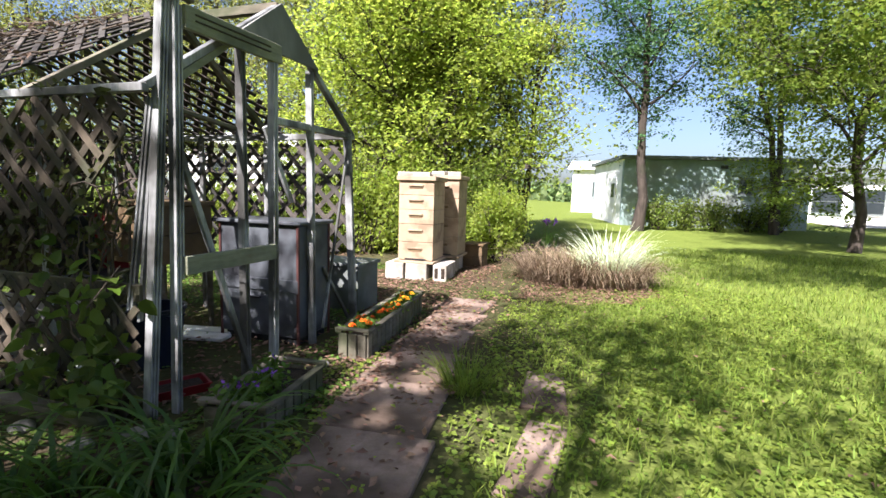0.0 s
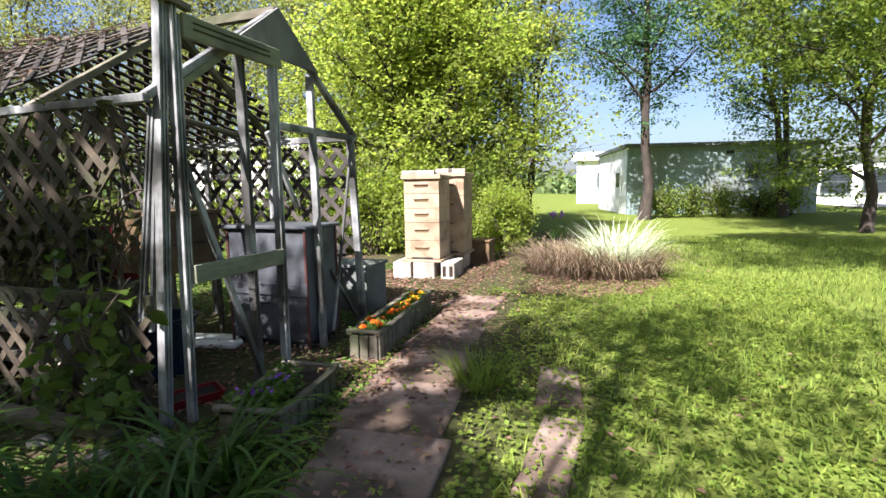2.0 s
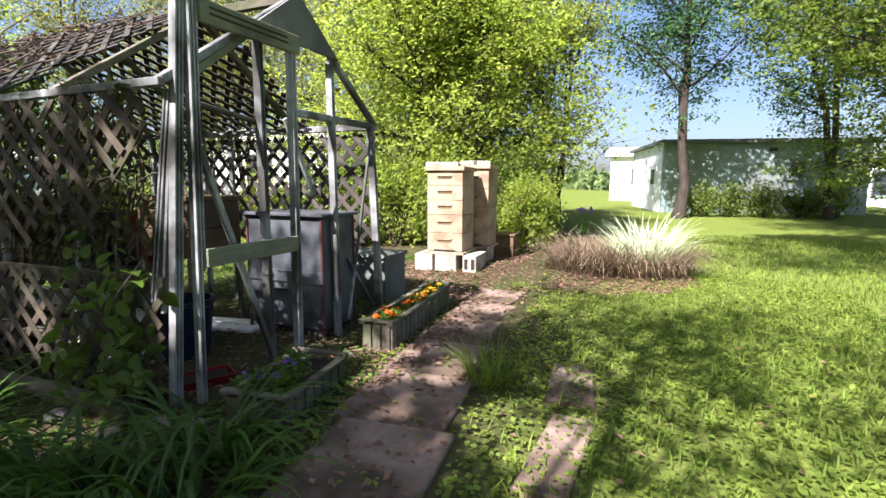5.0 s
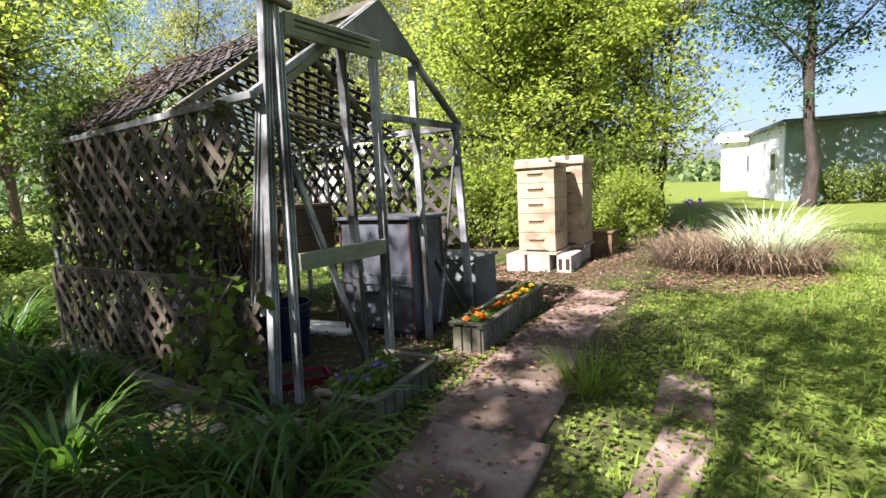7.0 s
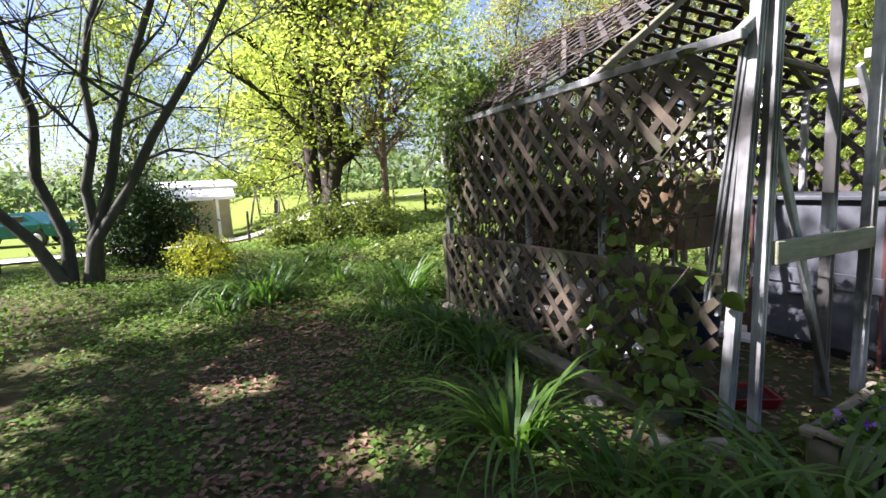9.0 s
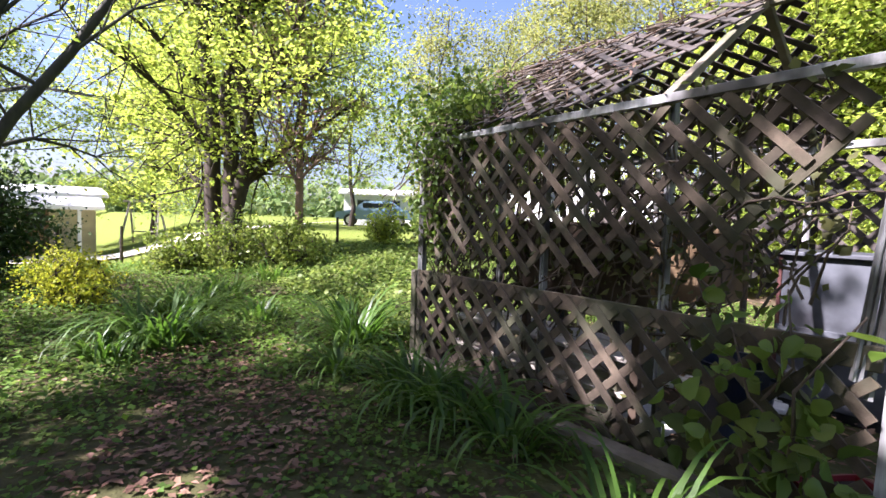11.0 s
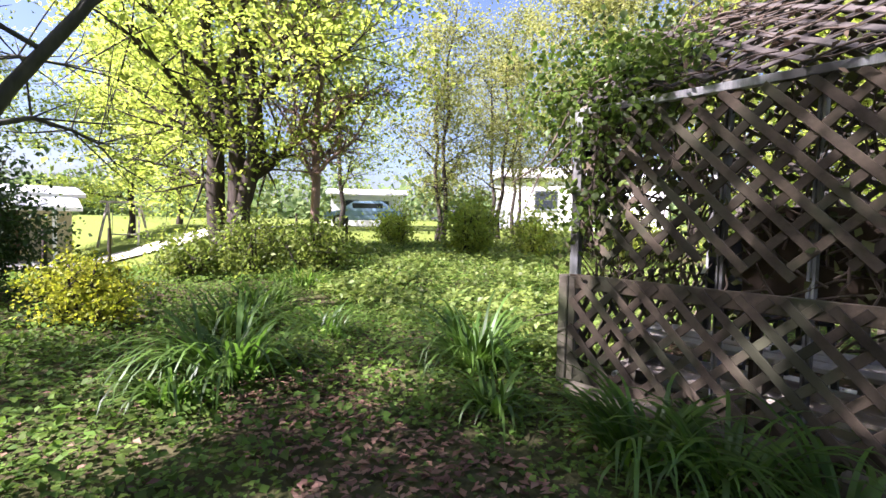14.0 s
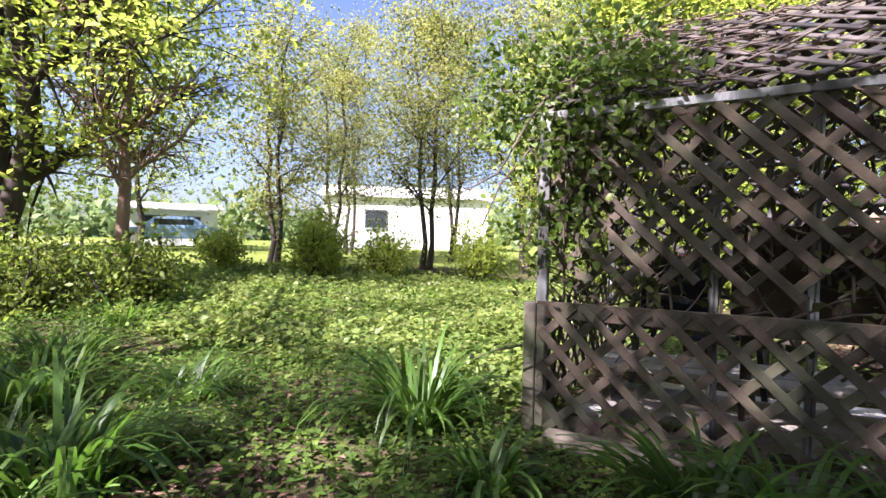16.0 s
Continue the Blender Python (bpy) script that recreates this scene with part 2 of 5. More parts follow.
def beam_bm(p, q, w, d, up=(0, 0, 1), bevel=0.003, bm=None):
    """A straight bar from p to q, w wide across and d deep along up."""
    p, q = Vector(p), Vector(q)
    z = (q - p).normalized()
    u = Vector(up)
    x = z.cross(u)
    if x.length < 1e-3:
        x = z.cross(Vector((0, 1, 0)))
    x.normalize()
    y = z.cross(x)
    m = Matrix((x, y, z)).transposed().to_4x4()
    m.translation = (p + q) / 2
    bm = bm or bmesh.new()
    made = bmesh.ops.create_cube(bm, size=1, matrix=m @ Matrix.Diagonal((w, d, (q - p).length, 1)))
    if bevel:
        es = list({e for v in made["verts"] for e in v.link_edges})
        bmesh.ops.bevel(bm, geom=es, offset=bevel, segments=1, affect="EDGES")
    return bm


def tubes(segs, sides=6):
    """Vertices and faces of tapered tubes: (points, radii) each."""
    vs, fs = [], []
    for pts, rad in segs:
        base = len(vs)
        n = len(pts)
        for i in range(n):
            a = Vector(pts[max(i - 1, 0)])
            b = Vector(pts[min(i + 1, n - 1)])
            z = (b - a).normalized() if (b - a).length > 1e-6 else Vector((0, 0, 1))
            x = z.cross(Vector((0.3, 0.9, 0.1))).normalized()
            y = z.cross(x)
            for k in range(sides):
                an = 2 * math.pi * k / sides
                vs.append(Vector(pts[i]) + (x * math.cos(an) + y * math.sin(an)) * rad[i])
        for i in range(n - 1):
            for k in range(sides):
                k2 = (k + 1) % sides
                fs.append((base + i * sides + k, base + i * sides + k2, base + (i + 1) * sides + k2, base + (i + 1) * sides + k))
        fs.append(tuple(base + (n - 1) * sides + k for k in range(sides)))
    return vs, fs


def leaf_mesh(name, centres, size, material, parent=None, rng=None, flat=0.0, aspect=0.6, label="", broad=False):
    """Many small folded leaves, one island each. flat 1: lying; 0: turned any way."""
    rng = rng or np.random.default_rng(1)
    c = np.asarray(centres, float)
    n = len(c)
    d = rng.normal(size=(n, 3))
    d[:, 2] = d[:, 2] * (1 - flat) - 0.25 * (1 - flat)
    d /= np.linalg.norm(d, axis=1)[:, None]
    nn = rng.normal(size=(n, 3)) * (1 - 0.75 * flat)
    nn[:, 2] += 0.9 + 1.5 * flat
    s = np.cross(d, nn)
    s /= np.linalg.norm(s, axis=1)[:, None] + 1e-9
    up = np.cross(s, d)
    L = size * rng.uniform(0.6, 1.35, n)[:, None]
    W = L * aspect * 0.5
    fold = L * rng.uniform(0.04, 0.2, n)[:, None]
    if broad:
        v = np.empty((n, 8, 3))
        for k, (t, w, h) in enumerate(((0.0, 0.0, 0.0), (0.10, 0.75, 0.6), (0.38, 1.0, 1.0), (0.72, 0.62, 0.7), (1.0, 0.0, -0.6), (0.72, -0.62, 0.7), (0.38, -1.0, 1.0), (0.10, -0.75, 0.6))):
            v[:, k] = c + d * L * t + s * W * w + up * fold * h
        i0 = np.arange(n)[:, None] * 8
        f = np.concatenate([i0 + np.array(q) for q in ((0, 1, 2, 3), (0, 3, 4, 4), (0, 4, 5, 5), (0, 5, 6, 7))])
        tri = np.concatenate([f[:, :3], f[:, [0, 2, 3]]])
        tri = tri[(tri[:, 1] != tri[:, 2])]
        return fast_mesh(name, v.reshape(-1, 3), tri, material, parent, label)
    v = np.empty((n, 4, 3))
    v[:, 0] = c
    v[:, 1] = c + d * L * 0.45 + s * W + up * fold
    v[:, 2] = c + d * L
    v[:, 3] = c + d * L * 0.45 - s * W + up * fold
    f = np.empty((n, 2, 3), int)
    i0 = np.arange(n)[:, None] * 4
    f[:, 0] = i0 + np.array([0, 1, 2])
    f[:, 1] = i0 + np.array([0, 2, 3])
    return fast_mesh(name, v.reshape(-1, 3), f.reshape(-1, 3), material, parent, label)


def fast_mesh(name, v, f, material, parent=None, label="", smooth=False):
    v, f = np.asarray(v, np.float32), np.asarray(f, np.int32)
    me = bpy.data.meshes.new(name)
    k = f.shape[1]
    me.vertices.add(len(v))
    me.vertices.foreach_set("co", v.ravel())
    me.loops.add(f.size)
    me.loops.foreach_set("vertex_index", f.ravel())
    me.polygons.add(len(f))
    me.polygons.foreach_set("loop_start", np.arange(len(f), dtype=np.int32) * k)
    me.update(calc_edges=True)
    me.validate()
    if smooth:
        me.shade_smooth()
    me.materials.append(material)
    ob = new(name, me)
    if parent:
        ob.parent = parent
    if label:
        ob["label"] = label
    return ob


def blades(name, roots, dirs, length, width, droop, material, parent=None, rng=None, seg=5, label=""):
    """Arching strap leaves: roots (n,3), horizontal headings (n) in radians, lengths (n)."""
    rng = rng or np.random.default_rng(2)
    n = len(roots)
    roots = np.asarray(roots, float)
    h = np.stack([np.cos(dirs), np.sin(dirs), np.zeros(n)], 1)
    sd = np.stack([-np.sin(dirs), np.cos(dirs), np.zeros(n)], 1)
    lean0 = rng.uniform(0.18, 0.65, n)
    bend = droop * rng.uniform(0.6, 1.3, n)
    p = roots.copy()
    v = np.empty((n, seg + 1, 2, 3))
    ang = lean0.copy()
    for i in range(seg + 1):
        w = width * (1 - (i / seg) ** 2.2) * (0.7 if i == 0 else 1) + 0.001
        v[:, i, 0] = p + sd * w / 2
        v[:, i, 1] = p - sd * w / 2
        step = (length / seg)[:, None]
        p = p + step * (h * np.sin(ang)[:, None] + np.array([0, 0, 1.0]) * np.cos(ang)[:, None])
        ang = ang + bend / seg * (0.5 + i / seg)
    f = []
    for i in range(seg):
        f.append(np.stack([np.arange(n) * (seg + 1) * 2 + i * 2 + o for o in (0, 1, 3, 2)], 1))
    return fast_mesh(name, v.reshape(-1, 3), np.concatenate(f), material, parent, label)


def gz(x, y):
    """Height of the ground: flat about the lattice house, rising gently to the west and falling to the south-west."""
    rise = min(0.35, 0.03 * max(0.0, -x - 4.0)) * max(0.0, min(1.0, (y + 1) / 3))
    fall = min(0.65, 0.055 * max(0.0, -x - 7.5)) * max(0.0, min(1.0, (2.5 - y) / 4))
    return rise - fall + 0.006 * min(30.0, max(0.0, y - 9.0))


def gz_np(x, y):
    rise = np.minimum(0.35, 0.03 * np.maximum(0.0, -x - 4.0)) * np.clip((y + 1) / 3, 0.0, 1.0)
    fall = np.minimum(0.65, 0.055 * np.maximum(0.0, -x - 7.5)) * np.clip((2.5 - y) / 4, 0.0, 1.0)
    return rise - fall + 0.006 * np.clip(y - 9.0, 0.0, 30.0)


# ---- ground ----
def build_ground():
    t = np.linspace(-1, 1, 181)
    g = np.sinh(t * 6.0) / np.sinh(6.0) * 900
    X, Y = np.meshgrid(g, g, indexing="ij")
    Z = gz_np(X, Y)
    Z = np.minimum(Z, 1.1)
    near = np.exp(-(X ** 2 + Y ** 2) / 400)
    Z = Z + near * 0.012 * np.sin(X * 2.1 + 1.3) * np.cos(Y * 1.7)
    n = len(g)
    v = np.stack([X, Y, Z], 2).reshape(-1, 3)
    i, j = np.meshgrid(np.arange(n - 1), np.arange(n - 1), indexing="ij")
    a = (i * n + j).ravel()
    f = np.stack([a, a + n, a + n + 1, a + 1], 1)
    ob = fast_mesh("ground", v, f, M_ground, smooth=True)
    tagged(ob, "uneven garden soil with moss and worn bare patches", "ground", kind="structure")
    # the lawn starts east of the path and north of the beds: mixed in by place, with a ragged border
    m = M_ground
    n_, l = m.node_tree.nodes, m.node_tree.links
    b = n_["Principled BSDF"]
    old = b.inputs["Base Color"].links[0].from_socket
    geo = n_.new("ShaderNodeNewGeometry")
    sep = n_.new("ShaderNodeSeparateXYZ")
    l.new(geo.outputs["Position"], sep.inputs[0])
    nz = n_.new("ShaderNodeTexNoise")
    nz.inputs["Scale"].default_value, nz.inputs["Detail"].default_value = 0.9, 5.0
    l.new(geo.outputs["Position"], nz.inputs["Vector"])
    add = n_.new("ShaderNodeMath")
    add.operation = "MULTIPLY_ADD"
    l.new(nz.outputs["Fac"], add.inputs[0])
    add.inputs[1].default_value = 2.0
    l.new(sep.outputs["X"], add.inputs[2])
    east = n_.new("ShaderNodeMapRange")
    east.inputs["From Min"].default_value, east.inputs["From Max"].default_value = 2.2, 3.2
    l.new(add.outputs[0], east.inputs["Value"])
    west = n_.new("ShaderNodeMapRange")
    west.inputs["From Min"].default_value, west.inputs["From Max"].default_value = -7.5, -9.0
    l.new(add.outputs[0], west.inputs["Value"])
    mxx = n_.new("ShaderNodeMath")
    mxx.operation = "MAXIMUM"
    l.new(east.outputs["Result"], mxx.inputs[0])
    l.new(west.outputs["Result"], mxx.inputs[1])
    far = n_.new("ShaderNodeMapRange")
    far.inputs["From Min"].default_value, far.inputs["From Max"].default_value = 9.0, 11.0
    l.new(sep.outputs["Y"], far.inputs["Value"])
    mx3 = n_.new("ShaderNodeMath")
    mx3.operation = "MAXIMUM"
    l.new(mxx.outputs[0], mx3.inputs[0])
    l.new(far.outputs["Result"], mx3.inputs[1])
    gn = n_.new("ShaderNodeTexNoise")
    gn.inputs["Scale"].default_value, gn.inputs["Detail"].default_value = 14.0, 6.0
    l.new(geo.outputs["Position"], gn.inputs["Vector"])
    gr = n_.new("ShaderNodeValToRGB")
    gr.color_ramp.elements[0].position, gr.color_ramp.elements[1].position = 0.3, 0.7
    gr.color_ramp.elements[0].color, gr.color_ramp.elements[1].color = (0.09, 0.124, 0.022, 1), (0.168, 0.2, 0.042, 1)
    l.new(gn.outputs["Fac"], gr.inputs["Fac"])
    mix = n_.new("ShaderNodeMix")
    mix.data_type = "RGBA"
    l.new(mx3.outputs[0], mix.inputs["Factor"])
    l.new(old, mix.inputs["A"])
    l.new(gr.outputs["Color"], mix.inputs["B"])
    l.new(mix.outputs["Result"], b.inputs["Base Color"])


build_ground()


# ---- trees ----
def branchy(rng, base, height, r0, lean=(0, 0), limbs=9, cb=0.3, spread=0.38, droop=0.0, wob=0.06, twigs=4, up=0.7):
    """A trunk with limbs and twigs. Gives tube segments and the twig points."""
    segs, tips = [], []
    base = np.array(base, float)
    n = 9
    tr = [base + np.array([lean[0] * height * (i / n) ** 1.2, lean[1] * height * (i / n) ** 1.2, height * i / n]) + rng.normal(size=3) * wob * height * 0.15 * (i > 0) * np.array([1, 1, 0]) for i in range(n + 1)]
    rad = [r0 * (1.35 if i == 0 else 1) * (1 - 0.9 * i / n) + 0.006 for i in range(n + 1)]
    segs.append((tr, rad))
    az = rng.uniform(0, 6.28)
    for k in range(limbs):
        u = cb + (0.97 - cb) * (k + rng.uniform(0, 0.7)) / limbs
        i = min(int(u * n), n - 1)
        w = u * n - i
        p = tr[i] * (1 - w) + tr[i + 1] * w
        az += 2.4 + rng.normal() * 0.4
        L = spread * height * (1.15 - 0.85 * (u - cb) / (1 - cb)) * rng.uniform(0.75, 1.2)
        e = up * rng.uniform(0.5, 1.2)
        pts, rr = [p], [max(r0 * (1 - 0.88 * u) * 0.5, 0.008)]
        d = np.array([math.cos(az), math.sin(az), e])
        d /= np.linalg.norm(d)
        m = 5
        for q in range(m):
            d = d + rng.normal(size=3) * 0.16 + np.array([0, 0, -droop])
            d /= np.linalg.norm(d)
            pts.append(pts[-1] + d * L / m)
            rr.append(max(rr[0] * (1 - 0.85 * (q + 1) / m), 0.004))
        segs.append((pts, rr))
        for q in range(1, m + 1):
            for _ in range(twigs):
                dd = d * 0.5 + rng.normal(size=3) * 0.7 + np.array([0, 0, 0.15])
                dd /= np.linalg.norm(dd)
                l2 = L * rng.uniform(0.18, 0.42)
                mid = pts[q] + dd * l2 * 0.5 + rng.normal(size=3) * 0.03 * l2
                end = pts[q] + dd * l2 + np.array([0, 0, -droop * l2 * 0.4])
                segs.append(([pts[q], mid, end], [0.35 * rr[q] + 0.003, 0.25 * rr[q] + 0.0025, 0.002]))
                tips += [mid, end]
    return segs, tips


def tree(name, base, height, r0, bark, leafmat, nleaf, leafsize, seed, label, trunks=((0, 0),), limbs=9, cb=0.3, spread=0.38, droop=0.0, twigs=4, up=0.7, scatter=0.28, group="", offs=0.14, gaps=()):
    rng = np.random.default_rng(seed)
    th = thing(name, base, 0, label, "tree" if "shrub" not in name and "bush" not in name else "shrub", group)
    segs, tips = [], []
    for k, ln in enumerate(trunks):
        a = 6.28 * k / max(len(trunks), 1) + seed
        ln_len = max(math.hypot(*ln), 1e-3)
        o = (offs * (0.75 * ln[0] / ln_len + 0.25 * math.cos(a)), offs * (0.75 * ln[1] / ln_len + 0.25 * math.sin(a)), -0.12) if len(trunks) > 1 else (0, 0, -0.12)
        s, t = branchy(rng, o, height * rng.uniform(0.9, 1.05), r0, ln, limbs, cb, spread, droop, twigs=twigs, up=up)
        segs += s
        tips += t
    v, f = tubes(segs[:], 6)
    obj("trunk", v, f, bark, th, smooth=True)
    if nleaf:
        tips = np.array(tips)
        spray = tips + rng.normal(size=tips.shape) * scatter * 0.8
        spray = np.concatenate([spray, tips + rng.normal(size=tips.shape) * scatter * 0.9])
        c = spray[rng.integers(0, len(spray), nleaf)] + rng.normal(size=(nleaf, 3)) * scatter * np.array([0.62, 0.62, 0.2])
        c = c[c[:, 2] > 0.1]
        sd = np.array(sun_dir)
        for gx, gy, gh, gr in gaps:
            rel = c + np.array(base) - np.array([gx, gy, gh])
            c = c[np.linalg.norm(rel - np.outer(rel @ sd, sd), axis=1) > gr * rng.uniform(0.75, 1.2, len(c))]
        leaf_mesh("crown", c, leafsize, leafmat, th, rng, flat=0.4)
    return th


def shrub(name, base, height, radius, leafmat, nleaf, leafsize, seed, label, bark=None, group="", category="shrub"):
    rng = np.random.default_rng(seed)
    th = thing(name, base, 0, label, category, group)
    segs, tips = [], []
    for k in range(14):
        a, e = rng.uniform(0, 6.28), rng.uniform(0.0, 1.0)
        end = np.array([math.cos(a) * radius * e ** 0.6 * 0.85, math.sin(a) * radius * e ** 0.6 * 0.85, height * (1 - 0.45 * e * e) * rng.uniform(0.8, 1.05)])
        p0 = np.array([math.cos(a) * 0.06, math.sin(a) * 0.06, -0.05])
        mid = p0 * 0.5 + end * 0.5 + np.array([0, 0, 0.12 * height]) + rng.normal(size=3) * 0.06
        segs.append(([p0, mid, end], [0.018, 0.012, 0.004]))
        for _ in range(7):
            u = rng.uniform(0.25, 1)
            q = (1 - u) * (p0 * (1 - u) + mid * u) + u * (mid * (1 - u) + end * u)
            w = q + rng.normal(size=3) * radius * 0.24
            w[2] = max(w[2], 0.05)
            segs.append(([q, w], [0.006, 0.002]))
            tips += [w, q * 0.4 + w * 0.6]
    v, f = tubes(segs, 5)
    obj("branchwork", v, f, bark or M_bark, th, smooth=True)
    tips = np.array(tips)
    c = tips[rng.integers(0, len(tips), nleaf)] + rng.normal(size=(nleaf, 3)) * radius * 0.16
    c = c[c[:, 2] > 0.02]
    leaf_mesh("foliage", c, leafsize, leafmat, th, rng)
    return th


def lily_clump(base, n, length, seed, label, radius=0.14, width=0.022, droop=2.9, material=None, single=False):
    rng = np.random.default_rng(seed)
    th = thing("daylily_clump", base, 0, label, "plant", "daylily clumps")
    a = rng.uniform(0, 6.28, n)
    r = radius * np.sqrt(rng.uniform(0, 1, n))
    roots = np.stack([r * np.cos(a), r * np.sin(a), np.full(n, -0.02)], 1)
    az = a + rng.normal(size=n) * 0.5
    L = length * rng.uniform(0.5, 1.15, n)
    if single:
        for i in range(n):
            blades("leaf", roots[i:i + 1], az[i:i + 1], L[i:i + 1], width * rng.uniform(0.8, 1.2), droop, material or M_lily_one, th, rng, 7)
    else:
        blades("foliage", roots, az, L, width, droop, material or M_lily, th, rng, 6)
    return th


# ---- lattice house ----
GX, GY, EAVE, RIDGE = -2.36, 1.70, 1.43, 2.04


def lattice(parent, origin, U, V, W, H, material, seed, spacing=0.106, width=0.037, thick=0.008, keep=None, name="slat", jitter=0.004):
    """Two layers of crossed slats on the rectangle W by H; keep(u, v) tells which stretches are still there."""
    rng = np.random.default_rng(seed)
    origin, U, V = Vector(origin), Vector(U).normalized(), Vector(V).normalized()
    N = U.cross(V)
    step = spacing * math.sqrt(2)
    for layer, sgn in ((0, 1), (1, -1)):
        c = -H if sgn > 0 else 0.0
        end = W if sgn > 0 else W + H
        while c < end:
            c += step
            cc = c + rng.normal() * jitter
            # slat runs u = cc + sgn * v
            v0, v1 = 0.0, H
            if sgn > 0:
                v0, v1 = max(v0, -cc), min(v1, W - cc)
            else:
                v0, v1 = max(v0, cc - W), min(v1, cc)
            if v1 - v0 < 0.05:
                continue
            runs = [(v0, v1)]
            if keep:
                runs, start, k = [], None, 40
                for i in range(k + 1):
                    vv = v0 + (v1 - v0) * i / k
                    ok = keep(cc + sgn * vv, vv, rng)
                    if ok and start is None:
                        start = vv
                    if (not ok or i == k) and start is not None:
                        if vv - start > 0.06:
                            runs.append((start, vv))
                        start = None
            for a, b in runs:
                pa = origin + U * (cc + sgn * a) + V * a + N * (layer * (thick + 0.002)) + N * rng.normal() * 0.002
                pb = origin + U * (cc + sgn * b) + V * b + N * (layer * (thick + 0.002)) + N * rng.normal() * 0.002
                dr = (pb - pa).normalized()
                sd = N.cross(dr) * width / 2
                q = N * thick / 2
                # square cut at the ends; chamfered front edges
                vs = []
                for e in (pa, pb):
                    vs += [e - sd - q, e + sd - q, e + sd + q * 0.5, e + sd * 0.9 + q, e - sd * 0.9 + q, e - sd + q * 0.5]
                fs = [tuple((k, (k + 1) % 6, 6 + (k + 1) % 6, 6 + k)) for k in range(6)] + [(5, 4, 3, 2, 1, 0), (6, 7, 8, 9, 10, 11)]
                obj(name, vs, fs, material, parent)


def fluted_post(parent, p, q, w=0.075, d=0.05, ribs=4, name="fluted_post", flat=(1, 0, 0)):
    """A channelled upright: a ribbed section swept from p to q."""
    p, q = Vector(p), Vector(q)
    z = (q - p).normalized()
    f = Vector(flat)
    f = (f - z * f.dot(z)).normalized()
    s = z.cross(f)
    prof = []
    for i in range(ribs):
        a, b = -w / 2 + w * i / ribs, -w / 2 + w * (i + 1) / ribs
        m = (b - a)
        prof += [(a + 0.12 * m, d / 2 - 0.010), (a + 0.25 * m, d / 2), (b - 0.25 * m, d / 2), (b - 0.12 * m, d / 2 - 0.010)]
    prof += [(w / 2, -d / 2), (-w / 2, -d / 2)]
    n = len(prof)
    vs = [e + s * a + f * b for e in (p, q) for a, b in prof]
    fs = [(k, (k + 1) % n, n + (k + 1) % n, n + k) for k in range(n)] + [tuple(range(n - 1, -1, -1)), tuple(range(n, 2 * n))]
    return obj(name, vs, fs, M_alu, parent)


